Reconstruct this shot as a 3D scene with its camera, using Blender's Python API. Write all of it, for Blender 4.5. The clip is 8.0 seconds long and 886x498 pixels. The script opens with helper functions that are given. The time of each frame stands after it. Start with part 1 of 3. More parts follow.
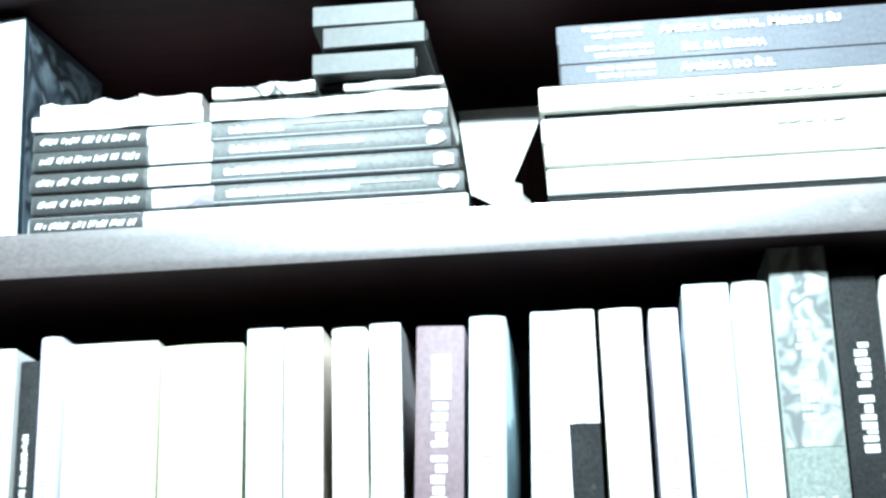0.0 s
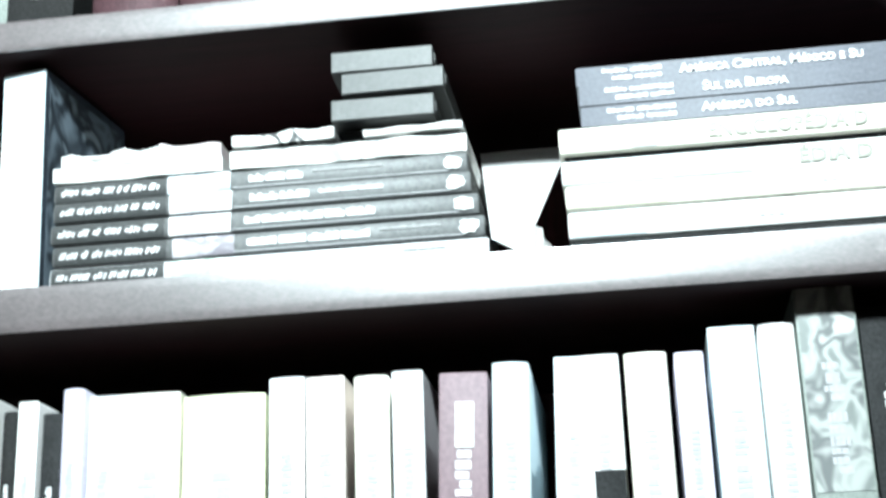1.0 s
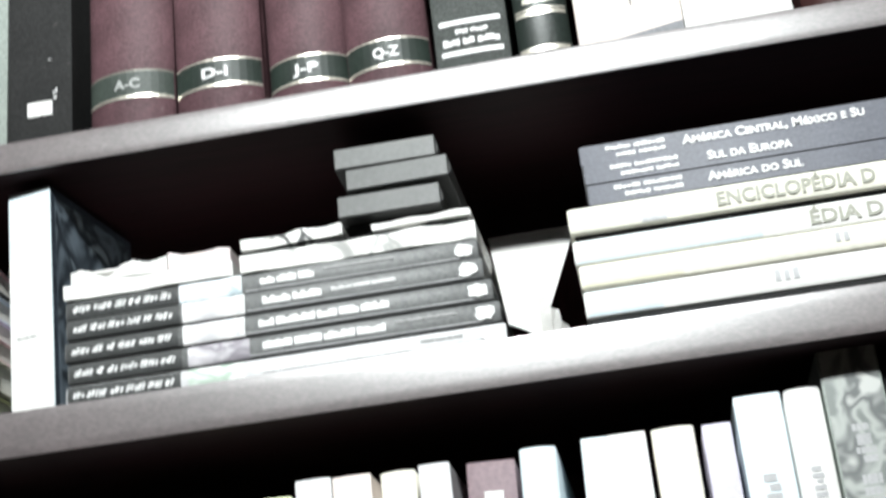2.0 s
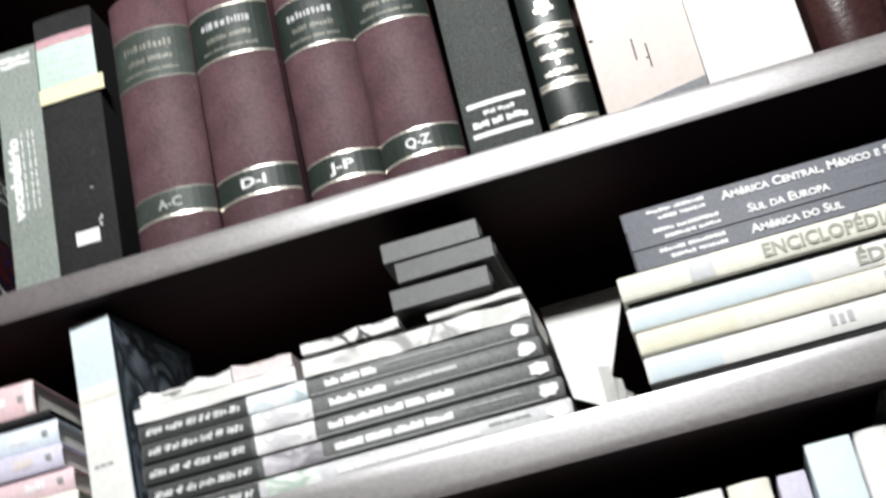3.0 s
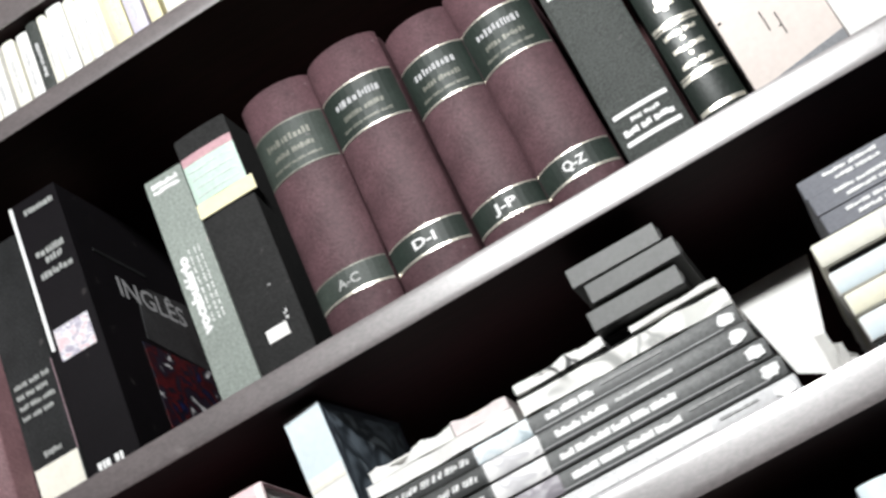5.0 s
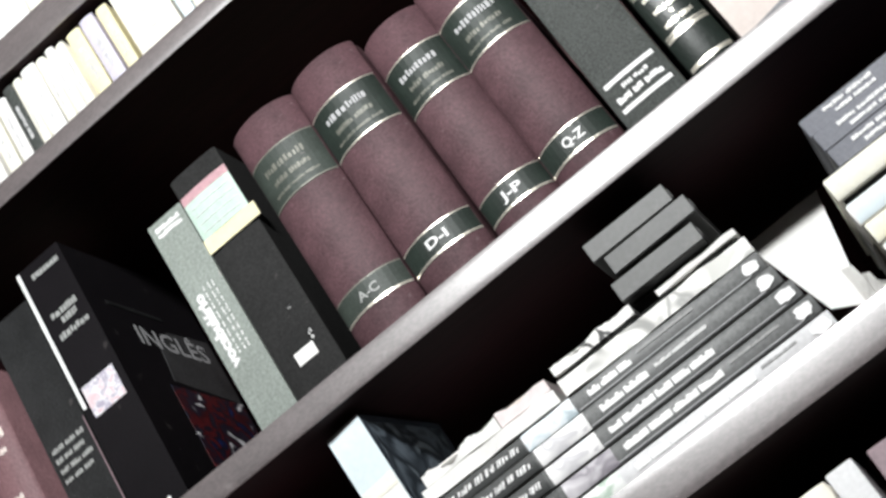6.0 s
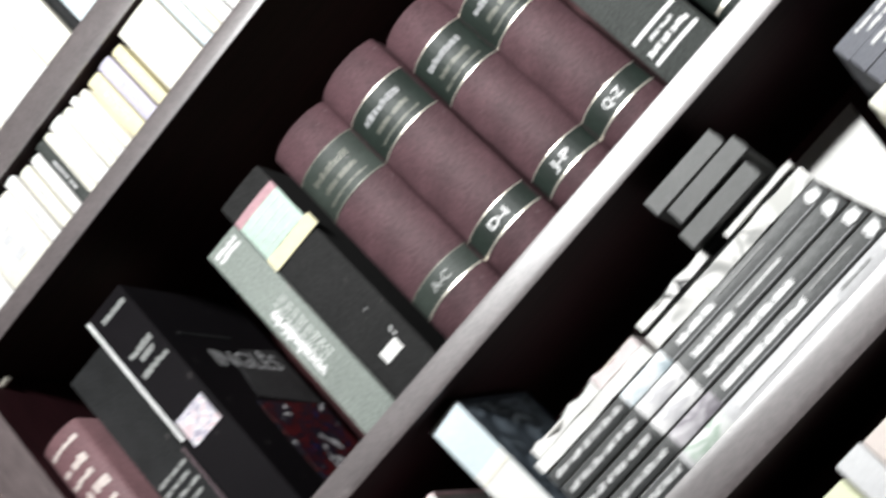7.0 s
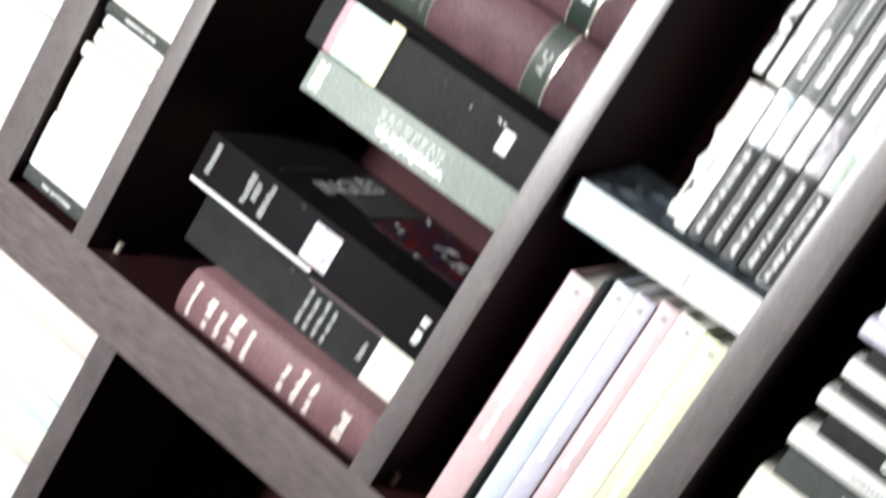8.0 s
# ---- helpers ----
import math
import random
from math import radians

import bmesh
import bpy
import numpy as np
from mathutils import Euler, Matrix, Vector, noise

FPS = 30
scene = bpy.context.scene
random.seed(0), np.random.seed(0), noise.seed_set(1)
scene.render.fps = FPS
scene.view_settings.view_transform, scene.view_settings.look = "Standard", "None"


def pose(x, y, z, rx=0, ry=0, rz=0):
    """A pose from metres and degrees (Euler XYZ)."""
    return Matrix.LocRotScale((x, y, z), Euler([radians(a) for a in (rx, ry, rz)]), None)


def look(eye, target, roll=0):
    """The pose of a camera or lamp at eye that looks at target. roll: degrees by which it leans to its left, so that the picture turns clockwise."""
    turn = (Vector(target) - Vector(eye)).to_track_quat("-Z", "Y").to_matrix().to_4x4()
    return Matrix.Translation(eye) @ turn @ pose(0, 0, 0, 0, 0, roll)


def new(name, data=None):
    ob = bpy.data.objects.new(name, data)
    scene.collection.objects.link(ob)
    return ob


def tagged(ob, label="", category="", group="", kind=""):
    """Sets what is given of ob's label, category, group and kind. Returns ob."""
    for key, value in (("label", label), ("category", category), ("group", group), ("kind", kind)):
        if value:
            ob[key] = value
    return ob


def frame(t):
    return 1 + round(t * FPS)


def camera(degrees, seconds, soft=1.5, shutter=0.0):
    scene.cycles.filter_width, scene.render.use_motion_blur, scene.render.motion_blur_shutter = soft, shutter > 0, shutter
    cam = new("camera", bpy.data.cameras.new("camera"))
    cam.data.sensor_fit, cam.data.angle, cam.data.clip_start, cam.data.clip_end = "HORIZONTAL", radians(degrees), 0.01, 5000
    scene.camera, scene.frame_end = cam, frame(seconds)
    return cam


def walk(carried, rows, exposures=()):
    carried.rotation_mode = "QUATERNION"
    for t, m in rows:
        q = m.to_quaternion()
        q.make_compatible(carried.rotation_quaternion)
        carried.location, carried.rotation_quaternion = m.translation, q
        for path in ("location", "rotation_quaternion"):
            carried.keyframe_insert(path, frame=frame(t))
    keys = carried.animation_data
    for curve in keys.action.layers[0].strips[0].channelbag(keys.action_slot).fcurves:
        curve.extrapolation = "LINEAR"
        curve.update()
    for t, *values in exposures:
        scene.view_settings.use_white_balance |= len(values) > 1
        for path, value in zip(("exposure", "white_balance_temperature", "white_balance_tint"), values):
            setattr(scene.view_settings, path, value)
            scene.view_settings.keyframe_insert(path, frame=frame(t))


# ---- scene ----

# ---- camera ----
cam = camera(34.0, 8.0, soft=2.7, shutter=0.8)
PATH = [
    (0, (0.2380, -0.8420, 1.5520), (0.1487, 0.0610, 1.8332), -1.58),
    (0.5, (0.2430, -0.8400, 1.5560), (0.1398, 0.0601, 1.8418), -1.14),
    (1, (0.2500, -0.8360, 1.5620), (0.1350, 0.0575, 1.8636), -1.99),
    (1.5, (0.2560, -0.8320, 1.5670), (0.1314, 0.0519, 1.8921), -3.94),
    (1.7, (0.2445, -0.8309, 1.5647), (0.1299, 0.0483, 1.9058), -4.77),
    (2.8, (0.2365, -0.8598, 1.5927), (0.1175, 0.0090, 1.9581), -11.61),
    (3, (0.2375, -0.8625, 1.5967), (0.1143, 0.0029, 1.9687), -12.95),
    (3.5, (0.2335, -0.8632, 1.5951), (0.1023, -0.0100, 1.9917), -15.92),
    (4, (0.2101, -0.8793, 1.6015), (0.0770, -0.0265, 1.9983), -18.18),
    (4.5, (0.2048, -0.8848, 1.6092), (0.0439, -0.0426, 2.0182), -21.93),
    (5, (0.1903, -0.8786, 1.6000), (0.0164, -0.0444, 2.0199), -25.06),
    (6.5, (0.1734, -0.8947, 1.6265), (0.0037, -0.0509, 2.0285), -40.10),
    (7, (0.1607, -0.9425, 1.6629), (-0.0268, -0.0882, 2.0336), -44.82),
    (7.5, (0.1080, -0.9850, 1.6820), (-0.1024, -0.1238, 2.0234), -48.36),
    (8, (0.0780, -0.9750, 1.6900), (-0.1837, -0.1181, 2.0057), -52.93),
]
EXPOSURES = [(0.0, 1.3, 5450, -7), (0.5, 1.15, 5550, -6), (1.0, 0.95, 5800, -3), (1.5, 0.65, 6100, 1), (2.0, 0.3, 6350, 6), (2.8, -0.12, 6500, 10),
             (7.0, -0.10, 6500, 10), (7.5, 0.2, 6500, 9), (8.0, 0.4, 6500, 9)]
walk(cam, [(t, look(eye, target, roll)) for t, eye, target, roll in PATH], EXPOSURES)

# ---- light ----
world = bpy.data.worlds.new("world")
scene.world = world
world.use_nodes = True
world.node_tree.nodes["Background"].inputs[0].default_value = (0.9, 0.95, 1.0, 1)
world.node_tree.nodes["Background"].inputs[1].default_value = 0.01


def area_lamp(name, at, target, size, watts, colour):
    data = bpy.data.lights.new(name, "AREA")
    data.shape, data.size, data.energy, data.color = "DISK", size, watts, colour
    ob = new(name, data)
    ob.matrix_world = look(at, target)
    return ob


LAMP = (0.13, -1.25, 2.62)
area_lamp("bulb", LAMP, (0.1, 0.0, 2.0), 0.17, 36.5, (0.985, 1.0, 0.995))


# ---- materials ----
def material(name, colour, rough=0.6, grain=0.12, scale=60.0, bump=0.15, spec=0.4, metal=0.0, stain=0.12,
             stretch=(1, 1, 1), vary=0.0, coat=0.0, coat_rough=0.25, coat_ior=1.5, wear=0.0, wear_scale=170.0):
    """Painted, printed, woven or wooden surface: colour varied at two scales, with fine relief."""
    m = bpy.data.materials.new(name)
    m.use_nodes = True
    nt = m.node_tree
    nodes, links = nt.nodes, nt.links
    bsdf = nodes["Principled BSDF"]
    bsdf.inputs["Roughness"].default_value = rough
    bsdf.inputs["Metallic"].default_value = metal
    bsdf.inputs["Specular IOR Level"].default_value = spec
    bsdf.inputs["Coat Weight"].default_value = coat
    bsdf.inputs["Coat IOR"].default_value = coat_ior
    bsdf.inputs["Coat Roughness"].default_value = coat_rough
    coord = nodes.new("ShaderNodeTexCoord")
    mapping = nodes.new("ShaderNodeMapping")
    mapping.inputs["Scale"].default_value = stretch
    links.new(coord.outputs["Object"], mapping.inputs["Vector"])
    fine = nodes.new("ShaderNodeTexNoise")
    fine.inputs["Scale"].default_value = scale * 10
    fine.inputs["Detail"].default_value = 4
    broad = nodes.new("ShaderNodeTexNoise")
    broad.inputs["Scale"].default_value = scale * 0.6
    broad.inputs["Detail"].default_value = 3
    info = nodes.new("ShaderNodeObjectInfo")
    for n in (fine, broad):
        links.new(mapping.outputs["Vector"], n.inputs["Vector"])

    def scaled(socket, amount):
        node = nodes.new("ShaderNodeMapRange")
        node.inputs["From Min"].default_value, node.inputs["From Max"].default_value = 0.25, 0.75
        node.inputs["To Min"].default_value, node.inputs["To Max"].default_value = 1 - amount, 1 + amount
        links.new(socket, node.inputs["Value"])
        return node.outputs["Result"]

    def times(a, b):
        node = nodes.new("ShaderNodeMath")
        node.operation = "MULTIPLY"
        links.new(a, node.inputs[0])
        links.new(b, node.inputs[1])
        return node.outputs[0]

    factor = times(scaled(fine.outputs["Fac"], grain), scaled(broad.outputs["Fac"], stain))
    if vary:
        node = nodes.new("ShaderNodeMapRange")
        node.inputs["To Min"].default_value, node.inputs["To Max"].default_value = 1 - vary, 1 + vary
        links.new(info.outputs["Random"], node.inputs["Value"])
        factor = times(factor, node.outputs["Result"])
    mix = nodes.new("ShaderNodeVectorMath")
    mix.operation = "SCALE"
    mix.inputs[0].default_value = colour
    links.new(factor, mix.inputs["Scale"])
    surface = mix.outputs["Vector"]
    if wear:
        flecks = nodes.new("ShaderNodeTexNoise")
        flecks.inputs["Scale"].default_value, flecks.inputs["Detail"].default_value = wear_scale, 3
        links.new(mapping.outputs["Vector"], flecks.inputs["Vector"])
        limit = nodes.new("ShaderNodeMapRange")
        limit.inputs["From Min"].default_value, limit.inputs["From Max"].default_value = 0.70, 0.78
        limit.inputs["To Max"].default_value = wear
        links.new(flecks.outputs["Fac"], limit.inputs["Value"])
        worn = nodes.new("ShaderNodeMix")
        worn.data_type = "RGBA"
        worn.inputs[7].default_value = (0.42, 0.38, 0.37, 1)
        links.new(limit.outputs["Result"], worn.inputs[0])
        links.new(surface, worn.inputs[6])
        surface = worn.outputs[2]
    links.new(surface, bsdf.inputs["Base Color"])
    if bump:
        b = nodes.new("ShaderNodeBump")
        b.inputs["Strength"].default_value = bump
        b.inputs["Distance"].default_value = 0.0006
        links.new(fine.outputs["Fac"], b.inputs["Height"])
        links.new(b.outputs["Normal"], bsdf.inputs["Normal"])
    return m


def mottled(name, colours, scale=55.0, rough=0.45, detail=2.0, stretch=(1, 1, 1)):
    """Printed picture: soft patches of several colours."""
    m = bpy.data.materials.new(name)
    m.use_nodes = True
    nodes, links = m.node_tree.nodes, m.node_tree.links
    bsdf = nodes["Principled BSDF"]
    bsdf.inputs["Roughness"].default_value = rough
    coord = nodes.new("ShaderNodeTexCoord")
    tex = nodes.new("ShaderNodeTexNoise")
    tex.inputs["Scale"].default_value, tex.inputs["Detail"].default_value = scale, detail
    tex.inputs["Distortion"].default_value = 0.6
    mapping = nodes.new("ShaderNodeMapping")
    mapping.inputs["Scale"].default_value = stretch
    links.new(coord.outputs["Object"], mapping.inputs["Vector"])
    links.new(mapping.outputs["Vector"], tex.inputs["Vector"])
    ramp = nodes.new("ShaderNodeValToRGB")
    ramp.color_ramp.interpolation = "EASE"
    stops = ramp.color_ramp.elements
    while len(stops) < len(colours):
        stops.new(0.5)
    for n, c in enumerate(colours):
        stops[n].position = 0.32 + 0.36 * n / (len(colours) - 1)
        stops[n].color = (*c, 1)
    links.new(tex.outputs["Fac"], ramp.inputs["Fac"])
    links.new(ramp.outputs["Color"], bsdf.inputs["Base Color"])
    return m


# dark stain taken nearly to black: shade between the shelves is in the colour
WOOD = material("dark_stained_shaded_wood", (0.0115, 0.0027, 0.0038), 0.65, 0.35, 14, 0.3, 0.15, stain=0.35, stretch=(0.15, 1, 1))
WOOD_UPRIGHT = material("dark_stained_shaded_upright", (0.0150, 0.0034, 0.0050), 0.65, 0.35, 14, 0.3, 0.15, stain=0.35, stretch=(1, 1, 0.15))
EDGE = material("lacquered_edge_band", (0.1145, 0.0941, 0.0960), 0.36, 0.36, 50, 0.14, 1.0, stain=0.16, stretch=(0.6, 1, 1), coat=1.0, coat_rough=0.35, coat_ior=1.85, wear=0.25, wear_scale=70)
EDGE_UPRIGHT = material("lacquered_upright_band", (0.118, 0.093, 0.094), 0.45, 0.3, 26, 0.35, 0.5, stain=0.14, stretch=(1, 1, 0.2), coat=0.2, wear=0.25, wear_scale=70)
# backing lighter than the boards: the light reaching the back is in its colour
BACKING = material("lit_red_brown_backing", (0.046, 0.0115, 0.0140), 0.6, 0.4, 20, 0.3, 0.2, stain=0.4, stretch=(1, 1, 0.15))
PLASTER = material("painted_plaster", (0.38, 0.37, 0.35), 0.9, 0.05, 4, 0.3, 0.2)
FLOORING = material("brown_floor", (0.12, 0.08, 0.055), 0.5, 0.2, 5, 0.2, 0.4, stretch=(0.2, 1, 1))
PAGES = material("page_edges", (0.62, 0.57, 0.47), 0.9, 0.25, 30, 0.4, 0.1, stretch=(12, 0.6, 0.6))
PAGES_WHITE = material("white_page_edges", (0.75, 0.73, 0.68), 0.9, 0.2, 30, 0.4, 0.1, stretch=(12, 0.6, 0.6))
BURGUNDY = material("burgundy_cloth", (0.0910, 0.0470, 0.0545), 0.62, 0.34, 50, 0.5, 0.3, stain=0.32, wear=0.30, wear_scale=150)
ROSE = material("faded_rose_cloth", (0.178, 0.095, 0.104), 0.6, 0.35, 60, 0.4, 0.35, stain=0.18, wear=0.30, wear_scale=150)
GREEN_LABEL = material("dark_green_label", (0.0165, 0.0245, 0.0200), 0.5, 0.3, 60, 0.3, 0.4, stain=0.25, wear=0.15, wear_scale=130)
FADED_LABEL = material("faded_green_label", (0.0370, 0.0470, 0.0400), 0.55, 0.3, 60, 0.3, 0.4, stain=0.3, wear=0.3, wear_scale=130)
GILT = material("gilt_foil", (0.84, 0.80, 0.70), 0.36, 0.2, 60, 0.1, 0.5, metal=0.8)
FADED_GILT = material("faded_gilt", (0.1800, 0.1800, 0.1530), 0.5, 0.3, 60, 0.1, 0.4, metal=0.2)
SLATE = material("dark_grey_cloth", (0.0520, 0.0575, 0.0540), 0.7, 0.5, 60, 0.5, 0.3, wear=0.2, wear_scale=120)
PINE = material("black_green_leather", (0.0144, 0.0208, 0.0176), 0.4, 0.3, 50, 0.4, 0.5)
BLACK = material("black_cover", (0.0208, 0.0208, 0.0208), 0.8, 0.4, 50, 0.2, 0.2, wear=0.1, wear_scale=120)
BLACK_VIOLET = material("black_violet_cover", (0.0066, 0.0056, 0.0070), 0.6, 0.4, 50, 0.15, 0.12, wear=0.08, wear_scale=80)
COVER_GREY = material("dark_grey_patch", (0.048, 0.048, 0.050), 0.6, 0.4, 40, 0.2, 0.3, stain=0.4)
CHARCOAL = material("charcoal_cover", (0.0180, 0.0187, 0.0194), 0.7, 0.5, 50, 0.2, 0.2, stain=0.4, wear=0.12, wear_scale=90)
SAGE = material("grey_green_cover", (0.2465, 0.2762, 0.2530), 0.55, 0.3, 40, 0.2, 0.4, wear=0.5, wear_scale=90)
BROWN = material("brown_leather", (0.0480, 0.0205, 0.0195), 0.28, 0.3, 30, 0.4, 0.5, stain=0.3)
WHITE = material("white_card", (0.80, 0.79, 0.77), 0.6, 0.05, 20, 0.15, 0.4)
ICE = material("pale_blue_card", (0.66, 0.745, 0.785), 0.55, 0.05, 20, 0.15, 0.4)
PINKISH = material("pinkish_white_card", (0.69, 0.61, 0.57), 0.6, 0.05, 20, 0.15, 0.4, stain=0.05)
ROSY_WHITE = material("rosy_white_paper", (0.78, 0.69, 0.69), 0.6, 0.08, 20, 0.15, 0.4)
CREAM = material("cream_card", (0.79, 0.76, 0.67), 0.6, 0.07, 20, 0.15, 0.4)
IVORY = material("ivory_card", (0.81, 0.79, 0.69), 0.6, 0.07, 20, 0.15, 0.4)
YELLOWED = material("yellowed_card", (0.80, 0.77, 0.61), 0.6, 0.07, 20, 0.15, 0.4)
YELLOW = material("pale_yellow_paper", (0.80, 0.74, 0.49), 0.6, 0.08, 20, 0.15, 0.3)
MINT = material("pale_mint_print", (0.50, 0.64, 0.56), 0.6, 0.1, 30, 0.1, 0.4)
PINK = material("pink_cover", (0.68, 0.48, 0.50), 0.55, 0.1, 30, 0.15, 0.4)
DUSTY_PINK = material("dusty_pink_print", (0.50, 0.30, 0.33), 0.6, 0.15, 30, 0.15, 0.3)
PALE_PINK = material("pale_pink_cover", (0.70, 0.52, 0.55), 0.55, 0.1, 30, 0.15, 0.4)
PALE_LILAC = material("pale_lilac_cover", (0.58, 0.55, 0.67), 0.55, 0.1, 30, 0.15, 0.4)
LILAC = material("lilac_cover", (0.58, 0.55, 0.66), 0.55, 0.1, 30, 0.15, 0.4)
LIME = material("pale_lime_cover", (0.70, 0.72, 0.50), 0.55, 0.1, 30, 0.15, 0.4)
PALE_BLUE = material("pale_grey_blue_cover", (0.63, 0.69, 0.76), 0.55, 0.1, 30, 0.15, 0.4)
PALE_GREY = material("pale_grey_cover", (0.60, 0.60, 0.61), 0.55, 0.1, 30, 0.15, 0.4)
CASE_LID = material("grey_plastic_lid", (0.064, 0.066, 0.064), 0.5, 0.2, 30, 0.15, 0.5, stain=0.4)
GREY = material("dark_plastic", (0.030, 0.031, 0.030), 0.55, 0.2, 50, 0.15, 0.5)
STACK_GREY = material("grey_spine_print", (0.122, 0.125, 0.125), 0.5, 0.30, 40, 0.15, 0.45, wear=0.3, wear_scale=90)
STACK_DARK = material("dark_spine_print", (0.045, 0.047, 0.047), 0.45, 0.25, 40, 0.15, 0.45)
STEEL_BLUE = material("slate_blue_cover", (0.140, 0.145, 0.170), 0.55, 0.18, 40, 0.15, 0.4)
NAVY = material("navy_blue_cover", (0.035, 0.045, 0.06), 0.45, 0.5, 30, 0.2, 0.4, stain=0.5)
MAUVE = material("mauve_cover", (0.1980, 0.1350, 0.1530), 0.55, 0.2, 30, 0.15, 0.4)
GREY_BAND = material("plain_grey_band", (0.2070, 0.2115, 0.2250), 0.7, 0.2, 40, 0.2, 0.3)
INK = material("black_ink", (0.02, 0.02, 0.02), 0.7, 0.1, 60, 0.0, 0.2)
FAINT_INK = material("faint_ink", (0.36, 0.36, 0.31), 0.6, 0.1, 60, 0.0, 0.2)
SOFT_INK = material("soft_ink", (0.46, 0.46, 0.47), 0.6, 0.1, 60, 0.0, 0.2)
PALE_INK = material("pale_ink", (0.60, 0.60, 0.60), 0.6, 0.1, 60, 0.0, 0.2)
GREY_INK = material("grey_ink", (0.30, 0.30, 0.30), 0.6, 0.1, 60, 0.0, 0.2)
WHITE_INK = material("white_ink", (0.82, 0.82, 0.82), 0.55, 0.1, 60, 0.0, 0.3)
DULL_INK = material("dull_white_ink", (0.36, 0.37, 0.36), 0.55, 0.15, 60, 0.0, 0.3)
RED_BLUE_PRINT = mottled("red_blue_picture", [(0.008, 0.018, 0.095), (0.005, 0.009, 0.045), (0.006, 0.006, 0.014), (0.100, 0.007, 0.010), (0.045, 0.004, 0.007), (0.012, 0.008, 0.020), (0.020, 0.016, 0.030), (0.75, 0.74, 0.76)], 40)
PHOTO_PRINT = mottled("pale_photo", [(0.60, 0.66, 0.70), (0.82, 0.81, 0.82), (0.82, 0.81, 0.81), (0.80, 0.79, 0.79), (0.56, 0.55, 0.57), (0.82, 0.82, 0.84)], 40)
SLIPCASE_PRINT = mottled("dark_blue_picture", [(0.018, 0.023, 0.030), (0.13, 0.16, 0.19), (0.020, 0.026, 0.034), (0.20, 0.24, 0.27)], 30)
BADGE_PRINT = mottled("pink_blue_badge", [(0.76, 0.74, 0.78), (0.70, 0.52, 0.56), (0.78, 0.77, 0.80), (0.40, 0.36, 0.46), (0.78, 0.77, 0.80)], 130)
MAGAZINE_PRINT = mottled("magazine_edge", [(0.79, 0.78, 0.75), (0.36, 0.36, 0.35), (0.80, 0.79, 0.76), (0.80, 0.79, 0.76), (0.60, 0.60, 0.57)], 34)
SPECKLED = mottled("speckled_paper", [(0.03, 0.03, 0.03), (0.05, 0.05, 0.05), (0.78, 0.77, 0.75), (0.79, 0.78, 0.76), (0.80, 0.79, 0.77), (0.78, 0.76, 0.74)], 75)
BLUE_PRINT = mottled("pale_blue_photo", [(0.42, 0.50, 0.54), (0.66, 0.73, 0.77), (0.80, 0.81, 0.82), (0.64, 0.70, 0.74), (0.80, 0.80, 0.80)], 60)
GREEN_PRINT = mottled("green_photo", [(0.80, 0.80, 0.80), (0.74, 0.76, 0.74), (0.40, 0.50, 0.42), (0.80, 0.80, 0.80)], 45)
MAUVE_PRINT = mottled("mauve_photo", [(0.42, 0.40, 0.43), (0.24, 0.22, 0.25), (0.46, 0.44, 0.47), (0.70, 0.68, 0.70)], 45)
PATTERN_PRINT = mottled("grey_pattern", [(0.20, 0.22, 0.21), (0.42, 0.44, 0.42), (0.14, 0.15, 0.15), (0.55, 0.56, 0.54)], 42)


# ---- building blocks ----
def mm(v):
    return v / 1000.0


Z0 = 2.05  # height of the volumes' lower labels above the floor


def up(z):
    return Z0 + z / 1000.0


def link_mesh(name, bm, mat, smooth=False):
    me = bpy.data.meshes.new(name)
    bmesh.ops.recalc_face_normals(bm, faces=bm.faces)
    bm.to_mesh(me)
    bm.free()
    me.materials.append(mat)
    if smooth:
        me.shade_smooth()
        me.set_sharp_from_angle(angle=radians(35))
    return me


def part(name, bm, mat, parent=None, label="", smooth=False):
    ob = new(name, link_mesh(name, bm, mat, smooth))
    if parent is not None:
        ob.parent = parent
    if label:
        ob["label"] = label
    return ob


def box(x0, x1, y0, y1, z0, z1, bevel=0.0, bm=None):
    bm = bm or bmesh.new()
    made = bmesh.ops.create_cube(bm, size=1.0)["verts"]
    for v in made:
        v.co = Vector(((x0 + x1) / 2 + v.co.x * (x1 - x0), (y0 + y1) / 2 + v.co.y * (y1 - y0), (z0 + z1) / 2 + v.co.z * (z1 - z0)))
    if bevel:
        edges = list({e for v in made for e in v.link_edges})
        bmesh.ops.bevel(bm, geom=edges, offset=bevel, segments=2, affect="EDGES", profile=0.6)
    return bm


def empty(name, m, label, category, group=""):
    ob = new(name)
    ob.empty_display_size = 0.02
    ob.matrix_world = m
    return tagged(ob, label, category, group)


def spine_curve(width, bulge):
    """How far the spine stands forward at x, as a negative y."""
    return lambda x: -bulge * max(0.0, 1.0 - (2 * x / width) ** 2) ** 0.72


